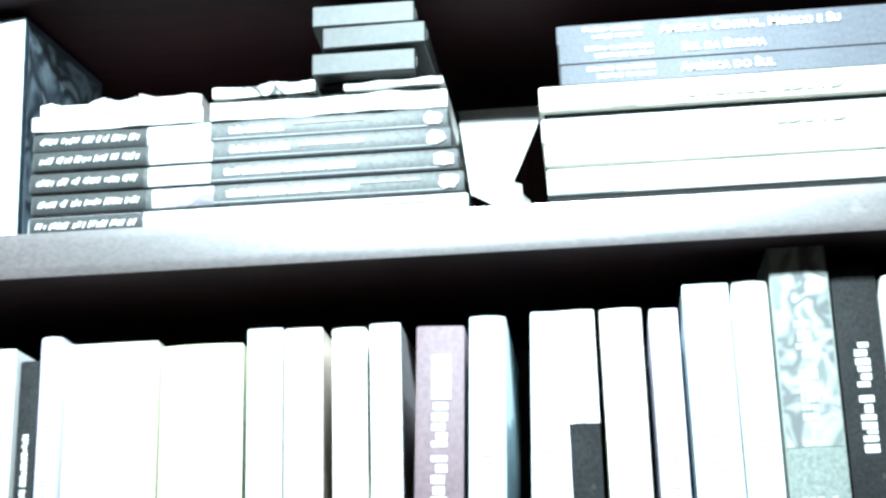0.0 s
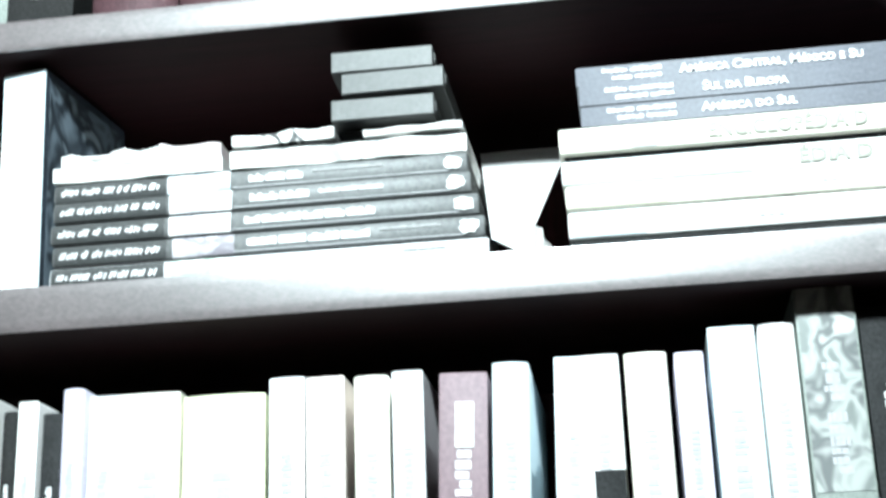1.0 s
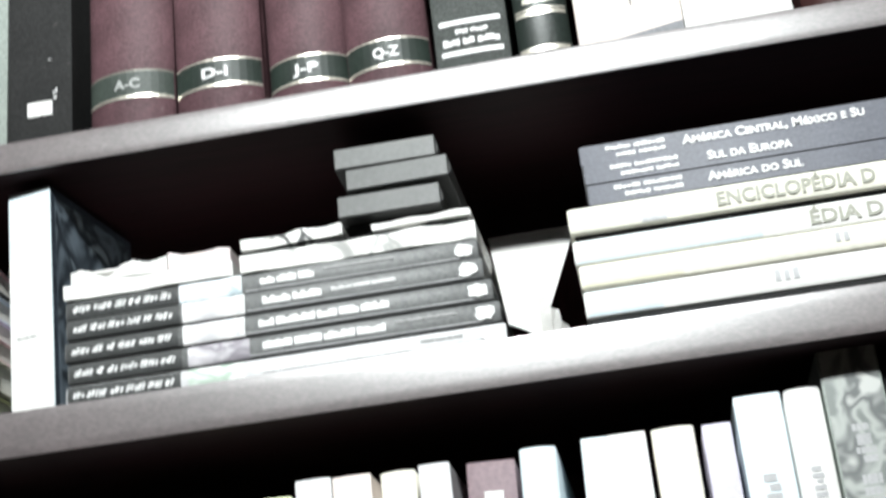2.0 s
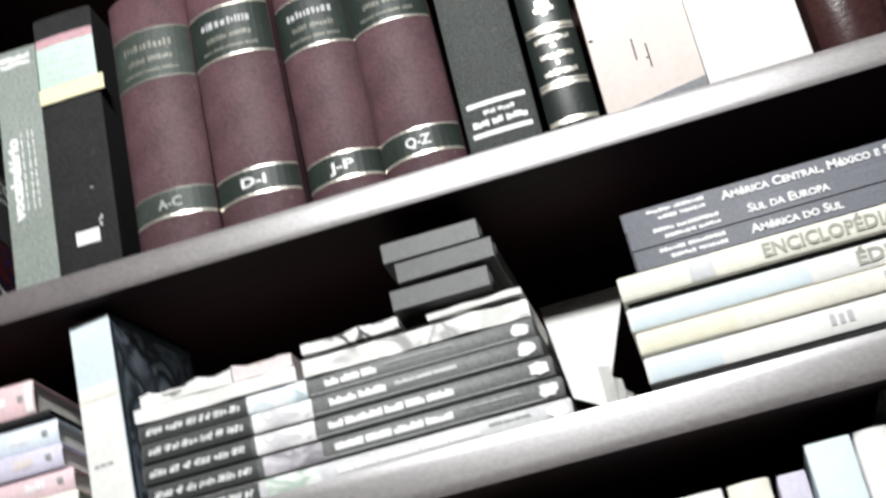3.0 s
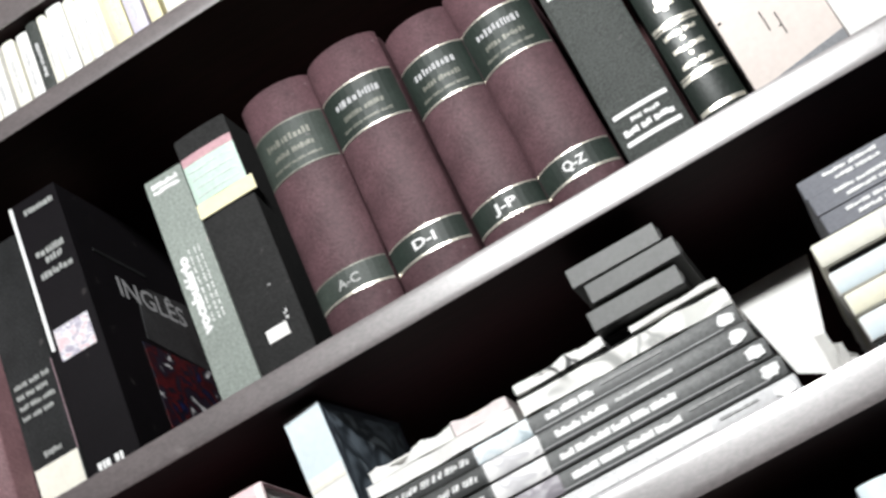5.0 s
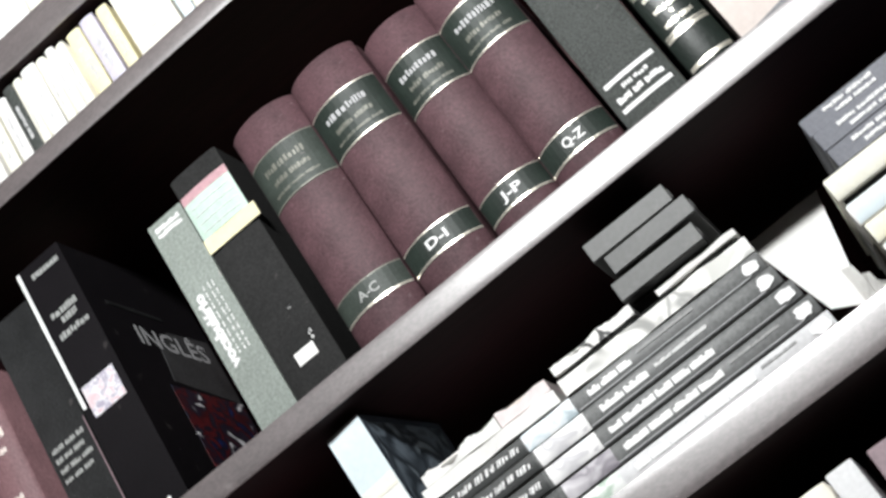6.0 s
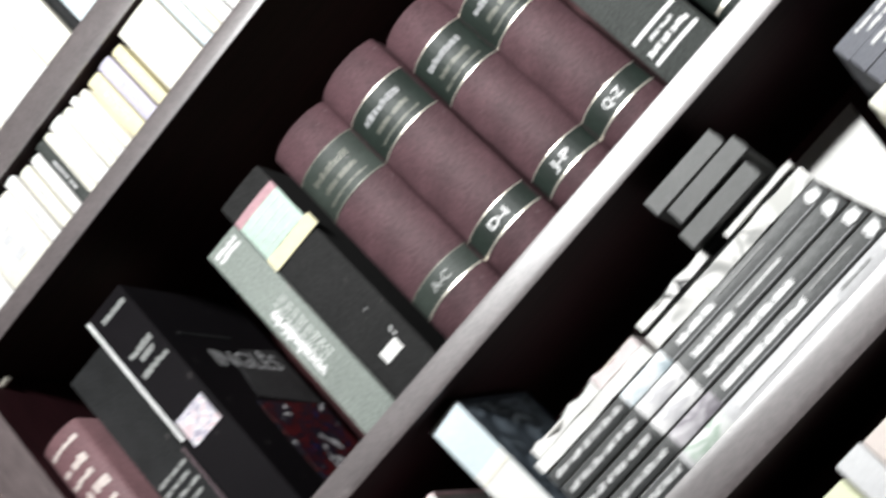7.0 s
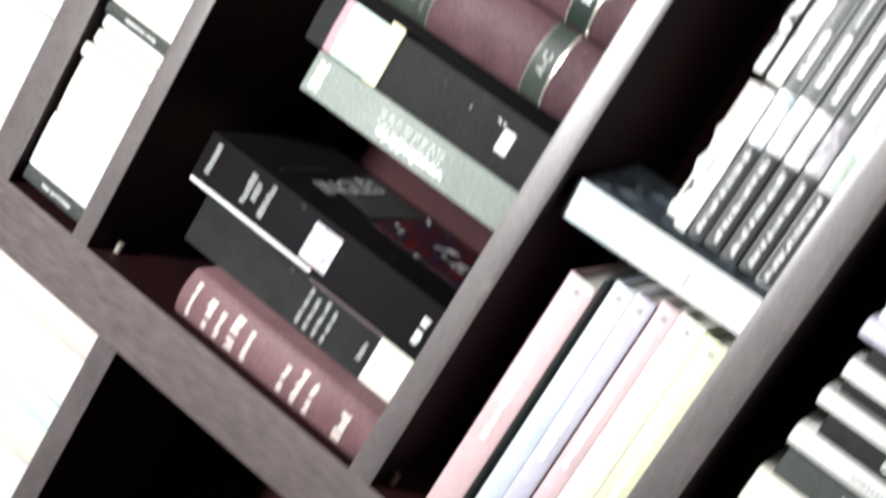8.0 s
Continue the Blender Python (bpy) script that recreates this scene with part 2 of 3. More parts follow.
def cover_mesh(width, height, depth, bulge, thick, steps=16, hinge=0.0, warp=0.0):
    """The cover of a book: two boards and a spine, one bent sheet open at head, tail and fore edge."""
    curve = spine_curve(width, bulge)
    outer = [(-width / 2, depth)]
    if hinge:
        outer += [(-width / 2, 0.010), (-width / 2 + hinge, 0.006), (-width / 2 + hinge * 0.3, 0.002)]
    xs = [-width / 2 * math.cos(math.pi * n / steps) for n in range(steps + 1)]
    outer += [(x, curve(x)) for x in xs]
    if hinge:
        outer += [(width / 2 - hinge * 0.3, 0.002), (width / 2 - hinge, 0.006), (width / 2, 0.010)]
    outer += [(width / 2, depth)]
    inner = []
    for x, y in outer:
        inner.append((max(-width / 2 + thick, min(width / 2 - thick, x)) if abs(x) > width / 2 - thick else x, y + thick if y < 0.009 else y))
    bm = bmesh.new()
    rows = []
    for z in (0.0, 0.0012, height - 0.0012, height):
        inset = 0.0006 if z in (0.0, height) else 0.0
        ring = []
        for (x, y), (ix, iy) in zip(outer, inner):
            ring.append((bm.verts.new((x * (1 - 2 * inset / width), y + inset, z)), bm.verts.new((ix, iy, z))))
        rows.append(ring)
    for a, b in zip(rows, rows[1:]):
        for n in range(len(outer) - 1):
            bm.faces.new((a[n][0], a[n + 1][0], b[n + 1][0], b[n][0]))
            bm.faces.new((a[n][1], b[n][1], b[n + 1][1], a[n + 1][1]))
        for n in (0, len(outer) - 1):
            bm.faces.new((a[n][0], b[n][0], b[n][1], a[n][1]))
    for ring in (rows[0], rows[-1]):
        for n in range(len(outer) - 1):
            bm.faces.new((ring[n][0], ring[n][1], ring[n + 1][1], ring[n + 1][0]))
    return bm


def book(name, label, m, width, height, depth, cover, pages=None, bulge=0.0, thick=0.0022, group="", hinge=0.0, square=0.003, category="book"):
    """A closed book at the pose m: x across the spine, z up the spine, the spine at y = 0 facing -y, its tail at z = 0."""
    thing = empty(name, m, label, category, group)
    body = part("cover", cover_mesh(width, height, depth, bulge, thick, hinge=hinge), cover, thing, smooth=True)
    block = bmesh.new()
    box(-width / 2 + thick, width / 2 - thick, thick + 0.001, depth - square, square, height - square, 0.0, block)
    part("page_block", block, pages or PAGES, thing, "")
    thing["w"], thing["h"], thing["b"] = width, height, bulge
    return thing


def patch(rects, width, bulge, proud=0.0004, steps=8, slant=0.0):
    """Thin printed or pasted rectangles (x0, x1, z0, z1) that follow the spine."""
    curve = spine_curve(width, bulge)
    bm = bmesh.new()
    for x0, x1, z0, z1 in rects:
        n = 2 * steps if bulge and (x1 - x0) > width * 0.6 else steps if bulge and (x1 - x0) > width * 0.2 else 2 if bulge else 1
        front, back = [], []
        for k in range(n + 1):
            x = x0 + (x1 - x0) * (0.5 - 0.5 * math.cos(math.pi * k / n))
            y = curve(x)
            s = slant * (x - x0)
            front.append((bm.verts.new((x, y - proud, z0 + s)), bm.verts.new((x, y - proud, z1 + s))))
            back.append((bm.verts.new((x, y + 0.0002, z0 + s)), bm.verts.new((x, y + 0.0002, z1 + s))))
        for k in range(n):
            bm.faces.new((front[k][0], front[k + 1][0], front[k + 1][1], front[k][1]))
            bm.faces.new((front[k][1], front[k + 1][1], back[k + 1][1], back[k][1]))
            bm.faces.new((front[k][0], back[k][0], back[k + 1][0], front[k + 1][0]))
        for k in (0, n):
            bm.faces.new((front[k][0], front[k][1], back[k][1], back[k][0]))
    return bm


def blob(x, z, rx, rz, seed, y=-0.0020):
    """A flat printed emblem with an uneven outline."""
    rng = random.Random(seed)
    bm = bmesh.new()
    ring = []
    for k in range(14):
        a = 2 * math.pi * k / 14
        f = rng.uniform(0.68, 1.05)
        ring.append(bm.verts.new((x + rx * f * math.cos(a), y, z + rz * f * math.sin(a))))
    face = bm.faces.new(ring)
    out = bmesh.ops.extrude_face_region(bm, geom=[face])
    for v in out["geom"]:
        if isinstance(v, bmesh.types.BMVert):
            v.co.y += 0.0022
    return bm


def print_on(thing, name, rects, mat, proud=0.0004, label="", slant=0.0, under=None):
    """A print on the spine of a thing, or on a label (under) that is pasted on it."""
    return part(name, patch(rects, thing["w"], thing["b"], proud, slant=slant), mat, under or thing, label)


def bars(x0, x1, z0, z1, words, seed, along="x", glyph=None, fill=0.74):
    """Unreadable lettering: short bars with gaps between words."""
    rng = random.Random(seed)
    out = []
    a0, a1 = (x0, x1) if along == "x" else (z0, z1)
    size = glyph or abs((z1 - z0) if along == "x" else (x1 - x0)) * 0.55
    lengths = [rng.uniform(0.6, 1.5) for _ in range(words)]
    gap = size * 0.8
    scale = (a1 - a0 - gap * (words - 1)) / sum(lengths)
    p = a0
    for length in lengths:
        w = length * scale
        count = max(1, round(w / size))
        cuts = [rng.uniform(0.6, 1.4) for _ in range(count)]
        ratio = w / sum(cuts)
        q0 = p
        for cut in cuts:
            q1 = q0 + cut * ratio * fill
            trim, foot = rng.choice((0.0, 0.0, 0.12, 0.28)), rng.choice((0.0, 0.0, 0.0, 0.15))
            if along == "x":
                out.append((q0, q1, z0 + foot * (z1 - z0), z1 - trim * (z1 - z0)))
            else:
                out.append((x0 + trim * (x1 - x0), x1 - foot * (x1 - x0), q0, q1))
            q0 += cut * ratio
        p += w + gap
    return out


def word_parts(thing, name, x0, x1, a, b, words, seed, mat, proud=0.0006, slant=0.0, under=None):
    """Unreadable lettering along the spine, one joined ragged strip for each word."""
    rng = random.Random(seed)
    weights = [rng.uniform(0.5, 1.5) for _ in range(words)]
    gap = abs(x1 - x0) * 0.28
    unit = (b - a - gap * (words - 1)) / sum(weights)
    p = a
    for weight in weights:
        q = p + weight * unit
        count = max(2, round((q - p) / 0.0026))
        step = (q - p) / count
        rects = [(x0 + (x1 - x0) * rng.choice((0.0, 0.0, 0.12, 0.3)), x1, p + k * step, p + (k + 1) * step) for k in range(count)]
        bm = patch(rects, thing["w"], thing["b"], proud, slant=slant)
        bmesh.ops.remove_doubles(bm, verts=bm.verts[:], dist=0.00001)
        part(name, bm, mat, under or thing)
        p = q + gap


def letters(text, size, bold=0.0):
    """The flat outline of readable words, from x = 0 on the baseline y = 0; lower case becomes small capitals in a mixed text."""
    data = bpy.data.curves.new("letters", "FONT")
    data.body, data.size, data.offset, data.resolution_u = text, size, bold, 3
    if text != text.lower():
        data.small_caps_scale = 0.78
        for at, c in enumerate(text):
            data.body_format[at].use_small_caps = c.islower()
    ob = new("letters", data)
    bpy.context.view_layer.update()
    me = bpy.data.meshes.new_from_object(ob.evaluated_get(bpy.context.evaluated_depsgraph_get()))
    bpy.data.objects.remove(ob)
    bpy.data.curves.remove(data)
    return me


def letter_part(name, text, size, mat, parent, place, span=None, bold=0.0, label=""):
    """Lettering as a mesh; place maps (u, v) on the outline to a local position; span stretches it to a length."""
    me = letters(text, size, bold)
    us = [v.co.x for v in me.vertices]
    wide = max(us) - min(us)
    k = (span / wide) if span else 1.0
    low = min(us)
    for v in me.vertices:
        v.co = place((v.co.x - low) * k, v.co.y)
    me.materials.clear()
    me.materials.append(mat)
    ob = new(name, me)
    ob.parent = parent
    if label:
        ob["label"] = label
    return ob


def stand(x0, x1, z, y, lean=0.0, turn=0.0):
    """The pose of a book that stands on a shelf between x0 and x1 (millimetres)."""
    return pose(mm((x0 + x1) / 2), mm(y), up(z), 0, lean, turn)


def lie(x0, z0, z1, y, turn=0.0):
    """The pose of a book that lies on its side: its tail at x0, between the heights z0 and z1."""
    return pose(mm(x0), mm(y), up((z0 + z1) / 2), 0, 0, turn) @ pose(0, 0, 0, 0, 90, 0)


# ---- the room ----
def slab(name, x0, x1, y0, y1, z0, z1, mat, label):
    ob = part(name, box(x0, x1, y0, y1, z0, z1), mat)
    return tagged(ob, label, name.split("_")[0], kind="structure")


slab("floor", -2.6, 2.6, -3.4, 0.4, -0.1, 0.0, FLOORING, "brown wooden floor of the room")
slab("ceiling", -2.6, 2.6, -3.4, 0.4, 3.05, 3.15, PLASTER, "plain white plaster ceiling")
slab("wall_back", -2.6, 2.6, 0.28, 0.4, 0.0, 3.05, PLASTER, "plain plaster wall behind the bookcase")
slab("wall_front", -2.6, 2.6, -3.4, -3.3, 0.0, 3.05, PLASTER, "plain plaster wall facing the bookcase")
slab("wall_left", -2.6, -2.5, -3.3, 0.28, 0.0, 3.05, PLASTER, "plain plaster side wall")
slab("wall_right", 2.5, 2.6, -3.3, 0.28, 0.0, 3.05, PLASTER, "plain plaster side wall")

lamp = empty("ceiling_lamp", pose(LAMP[0], LAMP[1], 3.05), "round white lamp hanging from the ceiling", "lamp")
bm = bmesh.new()
bmesh.ops.create_cone(bm, cap_ends=True, segments=24, radius1=0.05, radius2=0.05, depth=0.02, matrix=pose(0, 0, -0.011))
part("lamp_base", bm, WHITE, lamp, smooth=True)
bm = bmesh.new()
bmesh.ops.create_cone(bm, cap_ends=True, segments=12, radius1=0.006, radius2=0.006, depth=0.32, matrix=pose(0, 0, -0.18))
part("stem", bm, WHITE, lamp, smooth=True)
bm = bmesh.new()
bmesh.ops.create_cone(bm, cap_ends=True, segments=32, radius1=0.11, radius2=0.03, depth=0.05, matrix=pose(0, 0, -0.34))
part("shade", bm, WHITE, lamp, smooth=True)

# ---- the bookcase ----
FRONT, BACK = -0.035, 0.225
SHELVES = {"C": (252.5, 270), "D": (350, 380), "A": (-61, -40), "B": (-250, -222), "E": (-505, -482)}
bookcase = empty("bookcase", pose(0, 0, 0), "tall dark-stained wooden bookcase full of books", "bookcase")


def bullnose(x0, x1, z0, z1, upright_band=False, round_by=0.0004, steps=8):
    """A solid edge band whose front is gently rounded, running along x or, upright, along z."""
    bm = bmesh.new()
    lo, hi = (x0, x1) if upright_band else (z0, z1)
    ends = (z0, z1) if upright_band else (x0, x1)
    outline = []
    for k in range(steps + 1):
        u = -1 + 2 * k / steps
        outline.append((lo + (hi - lo) * k / steps, FRONT - round_by * (1 - u * u) + 0.0004 * (abs(u) > 0.99)))
    outline += [(hi, FRONT + 0.0015), (lo, FRONT + 0.0015)]
    rings = []
    for e in ends:
        rings.append([bm.verts.new((a, y, e) if upright_band else (e, y, a)) for a, y in outline])
    n = len(outline)
    for k in range(n):
        bm.faces.new((rings[0][k], rings[0][(k + 1) % n], rings[1][(k + 1) % n], rings[1][k]))
    for ring in rings:
        bm.faces.new(ring)
    return bm


def board(name, x0, x1, z0, z1):
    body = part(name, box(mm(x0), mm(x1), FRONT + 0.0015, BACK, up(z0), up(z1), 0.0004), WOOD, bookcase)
    part("edge_band", bullnose(mm(x0), mm(x1), up(z0), up(z1)), EDGE, body, "worn glossy grey-brown edge band", smooth=True)
    return body


def upright(x0, x1, z0, z1):
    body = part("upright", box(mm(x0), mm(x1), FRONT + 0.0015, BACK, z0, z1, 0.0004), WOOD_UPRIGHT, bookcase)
    part("edge_band", bullnose(mm(x0), mm(x1), z0, z1, True), EDGE_UPRIGHT, body, "worn glossy grey-brown edge band", smooth=True)
    return body


for key in "DCABE":
    board("shelf", -391, 860, *SHELVES[key])
for z in (-860, -1240, -1620, -1960, 720):
    board("shelf", -391, 860, z, z + 22)
for z in (181, 203 + 330, -190, -520, -880, -1240, -1620, -1960):
    board("shelf", -1300, -445, z, z + 22)
upright(-444.7, -391.3, 0.0, 2.95)
upright(860.3, 886, 0.0, 2.95)
upright(-1326, -1300.3, 0.0, 2.95)
part("back_panel", box(-1.326, 0.886, BACK + 0.0005, BACK + 0.008, 0.0, 2.95), BACKING, bookcase, "red-brown backing board, lightened for the light on it")
part("top_board", box(-1.326, 0.886, FRONT, BACK + 0.008, 2.9503, 2.972), WOOD, bookcase)

for z in (243, -66, -255):
    bm = bmesh.new()
    bmesh.ops.create_cone(bm, cap_ends=True, segments=12, radius1=0.003, radius2=0.003, depth=0.010, matrix=pose(mm(-391.3) + 0.004, -0.005, up(z), 0, 90, 0))
    part("shelf_pin", bm, GILT, bookcase, "small metal shelf pin", smooth=True)

A, B, C, D, E = (SHELVES[k][1] for k in "ABCDE")

# ---- row A: standing books ----
# a worn rose book with pale bars of lettering
t = book("book", "worn rose-coloured cloth book with pale lettering on its spine", stand(-390, -348.5, A, -20), 0.0415, 0.201, 0.15, ROSE, bulge=0.007)
for n, (z0, z1) in enumerate(((0.186, 0.190), (0.166, 0.174), (0.154, 0.159), (0.138, 0.146), (0.124, 0.129), (0.084, 0.089), (0.069, 0.075), (0.056, 0.061), (0.020, 0.030))):
    print_on(t, "lettering", bars(-0.016, 0.015 - 0.003 * (n % 3), z0, z1, 1 + n % 2, n, fill=0.85), PINKISH)

t = book("book", "dark charcoal paperback with a cream label at its foot", stand(-348, -305.5, A, 6), 0.042, 0.240, 0.16, CHARCOAL, thick=0.0012)
for n, z in enumerate((0.114, 0.105, 0.096, 0.087)):
    print_on(t, "lettering", bars(-0.017, 0.016 - 0.004 * (n % 2), z, z + 0.004, 3, 30 + n), DULL_INK)
print_on(t, "lettering", bars(-0.008, 0.008, 0.052, 0.057, 1, 36), DULL_INK)
paper_label = print_on(t, "paper_label", [(-0.0195, 0.0195, 0.001, 0.046)], CREAM, 0.0006, "cream paper label with a small pen mark")
for a, b, z0, z1 in ((-0.0140, -0.0132, 0.010, 0.019), (-0.0160, -0.0118, 0.0125, 0.0132), (-0.0162, -0.0155, 0.0125, 0.0180)):
    print_on(t, "pen_mark", [(a, b, z0, z1)], INK, 0.0010, under=paper_label)
print_on(t, "edge_line", [(0.0196, 0.0208, 0.046, 0.124)], MAUVE, 0.0005, "narrow mauve-pink line")

t = book("book", "thick black paperback dictionary with a white stripe and a printed cover", stand(-303, -258, A, 4), 0.045, 0.262, 0.17, BLACK_VIOLET, thick=0.0014)
print_on(t, "stripe", [(-0.0222, -0.0190, 0.126, 0.2605)], WHITE_INK, 0.0005, "narrow white stripe")
print_on(t, "lettering", bars(-0.010, 0.018, 0.247, 0.252, 1, 40), DULL_INK)
for n, (a, b, z) in enumerate(((-0.011, 0.016, 0.206), (-0.004, 0.012, 0.198), (-0.012, 0.018, 0.186))):
    print_on(t, "lettering", bars(a, b, z, z + 0.006, 1, 44 + n), DULL_INK)
print_on(t, "picture", [(-0.016, 0.016, 0.114, 0.142)], BADGE_PRINT, 0.0005, "small pink and blue printed picture")
print_on(t, "lettering", bars(-0.014, 0.009, 0.018, 0.025, 2, 48), WHITE_INK)


def side_print(thing, name, y0, y1, z0, z1, mat, x, label=""):
    bm = box(x - 0.0002, x + 0.0004, y0, y1, z0, z1)
    return part(name, bm, mat, thing, label)


def on_side(x, y, z):
    return lambda u, v: Vector((x, y + u, z + v))


side_print(t, "cover_picture", 0.060, 0.166, 0.022, 0.128, RED_BLUE_PRINT, 0.0225, "dark blue and red printed picture")
# five-sided band, a little lighter than the cover round it
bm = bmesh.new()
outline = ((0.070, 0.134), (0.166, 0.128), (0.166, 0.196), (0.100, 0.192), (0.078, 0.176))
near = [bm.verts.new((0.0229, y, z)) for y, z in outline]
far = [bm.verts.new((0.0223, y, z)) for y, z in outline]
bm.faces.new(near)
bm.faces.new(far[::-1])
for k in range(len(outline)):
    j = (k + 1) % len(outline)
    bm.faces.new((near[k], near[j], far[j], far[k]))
part("cover_band", bm, COVER_GREY, t, "dark grey five-sided band")
letter_part("title", "INGL\u00caS", 0.027, SOFT_INK, t, on_side(0.0231, 0.050, 0.169), span=0.102, bold=0.0004)
part("lettering", box(0.0225, 0.0230, 0.028, 0.105, 0.2045, 0.2080), CHARCOAL, t)

t = book("book", "grey-green paperback with white vertical lettering on its spine", stand(-186, -152.5, A, 4), 0.0335, 0.213, 0.15, SAGE, thick=0.0012)
letter_part("title", "vocabul\u00e1rio", 0.0115, WHITE_INK, t, lambda u, v: Vector((-0.0045 - v, -0.0006, 0.070 + u)), span=0.068, bold=0.0007)
for n, x in enumerate((-0.002, 0.003, 0.007)):
    print_on(t, "lettering", bars(x, x + 0.0015, 0.078, 0.142, 8, 52 + n, "z", 0.0024, 0.6), WHITE_INK)
for n, z in enumerate((0.203, 0.1975)):
    print_on(t, "lettering", bars(-0.012, 0.012, z, z + 0.0042, 1, 56 + n, fill=0.92), WHITE_INK)

t = book("book", "black book with pale mint and pink bands and a white sticker", stand(-150, -104, A, 0), 0.046, 0.228, 0.155, BLACK, thick=0.0022, bulge=0.0015)
print_on(t, "pink_band", [(-0.0225, 0.0225, 0.202, 0.2095)], DUSTY_PINK, 0.0005, "pink printed band")
panel = print_on(t, "mint_panel", [(-0.0225, 0.0225, 0.167, 0.2018)], MINT, 0.0006, "pale mint printed panel")
for n in range(4):
    z = 0.172 + 0.0075 * n
    print_on(t, "lettering", [(-0.019, 0.019, z, z + 0.0008)], PALE_GREY, 0.0009, under=panel)
part("paper_slip", box(-0.0228, 0.0275, -0.0032, -0.0018, 0.153, 0.166, 0.0005), YELLOW, t, "folded yellow paper slip")
print_on(t, "sticker", [(-0.008, 0.0095, 0.035, 0.0455)], WHITE, 0.0006, "small white sticker")
for a, b, z0, z1 in ((0.0105, 0.0125, 0.0465, 0.0490), (0.0100, 0.0112, 0.0505, 0.0525), (0.0118, 0.0130, 0.0515, 0.0545)):
    print_on(t, "ink_mark", [(a, b, z0, z1)], PALE_INK)
print_on(t, "scuff", [(0.0065, 0.0090, 0.0770, 0.0782)], GREY_INK, 0.0004, "small pale scuff")

# four volumes of one burgundy dictionary
RANGES = (("A-C", -92, -32, True), ("D-I", -30.5, 30, False), ("J-P", 32.0, 87, False), ("Q-Z", 87.6, 144.6, False))
for n, (letters_on, x0, x1, faded) in enumerate(RANGES):
    w = mm(x1 - x0)
    t = book("dictionary_volume", "burgundy cloth dictionary volume with dark green labels and gilt lines", stand(x0, x1, A, (5, 4, 15, 8)[n], lean=(0.0, -0.3, -0.6, -1.2)[n]), w, (0.2205, 0.221, 0.213, 0.214)[n], 0.165, BURGUNDY, bulge=0.0130, thick=0.003, hinge=0.0018, group="burgundy dictionary set")
    half = w / 2 - 0.0006
    label_mat = FADED_LABEL if faded else GREEN_LABEL
    gilt = FADED_GILT if faded else GILT
    hi, lo = (0.165, 0.164, 0.158, 0.155)[n], (0.0440, 0.0410, 0.0388, 0.0363)[n]  # label centres
    title_label = print_on(t, "title_label", [(-half, half, hi - 0.0205, hi + 0.0205)], label_mat, 0.0004, "dark green title label")
    print_on(t, "gilt_line", [(-half, half, hi + 0.0202, hi + 0.0214)], gilt, 0.0006, under=title_label)
    print_on(t, "gilt_line", [(-half, half, hi - 0.0216, hi - 0.0203)], gilt, 0.0006, under=title_label)
    print_on(t, "lettering", bars(-half * 0.64, half * 0.64, hi + 0.0045, hi + 0.0105, 1, 70 + n, glyph=0.0034, fill=0.62), FADED_GILT if faded else SOFT_INK, 0.0006, under=title_label)
    print_on(t, "lettering", bars(-half * 0.55, half * 0.60, hi - 0.0065, hi - 0.0020, 2, 80 + n), FADED_GILT, 0.0006, under=title_label)
    print_on(t, "lettering", bars(-half * 0.70, half * 0.70, hi - 0.0150, hi - 0.0125, 4, 90 + n), FADED_GILT, 0.0006, under=title_label)
    range_label = print_on(t, "range_label", [(-half, half, lo - 0.0090, lo + 0.0092)], label_mat, 0.0004, "dark green letter label")
    print_on(t, "gilt_line", [(-half, half, lo + 0.0090, lo + 0.0101)], gilt, 0.0006, under=range_label)
    print_on(t, "gilt_line", [(-half, half, lo - 0.0107, lo - 0.0088)], GILT, 0.0006, under=range_label)
    curve = spine_curve(w, 0.0130)
    span = 0.0180
    letter_part("letter_range", letters_on, 0.0102, DULL_INK if faded else WHITE_INK, range_label,
                lambda u, v: Vector((u - span / 2, curve(u - span / 2) - 0.0008, lo - 0.0036 + v)), span=span, bold=0.0003)

t = book("book", "dark grey cloth book with pale printed bars at its foot", stand(147.5, 197, A, 2), 0.0495, 0.232, 0.16, SLATE, bulge=0.002, thick=0.003)
for z, h in ((0.0500, 0.0035), (0.0270, 0.0035), (0.1600, 0.0030), (0.1690, 0.0018)):
    print_on(t, "printed_line", [(-0.0205, 0.0205, z, z + h)], WHITE_INK)
print_on(t, "lettering", bars(-0.010, 0.012, 0.0430, 0.0465, 2, 100), WHITE_INK)
print_on(t, "lettering", bars(-0.019, 0.019, 0.0345, 0.0395, 3, 101, fill=0.93), WHITE_INK)

t = book("book", "slim black-green leather book with gilt bands and an ornament", stand(202, 237, A, 0), 0.035, 0.240, 0.16, PINE, bulge=0.006, thick=0.0025, hinge=0.0012)
for z, h in ((0.0170, 0.0034), (0.0440, 0.0030), (0.0480, 0.0012), (0.0872, 0.0012), (0.0895, 0.0030), (0.1270, 0.0026), (0.1305, 0.0012)):
    print_on(t, "gilt_band", [(-0.0165, 0.0165, z, z + h)], GILT, 0.0005)
for n, (a, b, z, h) in enumerate(((-0.012, 0.012, 0.0795, 0.0036), (-0.0018, 0.0018, 0.0745, 0.0022), (-0.011, 0.012, 0.0665, 0.0036), (-0.0012, 0.0012, 0.0612, 0.0024), (-0.011, 0.012, 0.0535, 0.0036))):
    print_on(t, "lettering", bars(a, b, z, z + h, 2 if b > 0.006 else 1, 110 + n, fill=0.88), GILT, 0.0005)
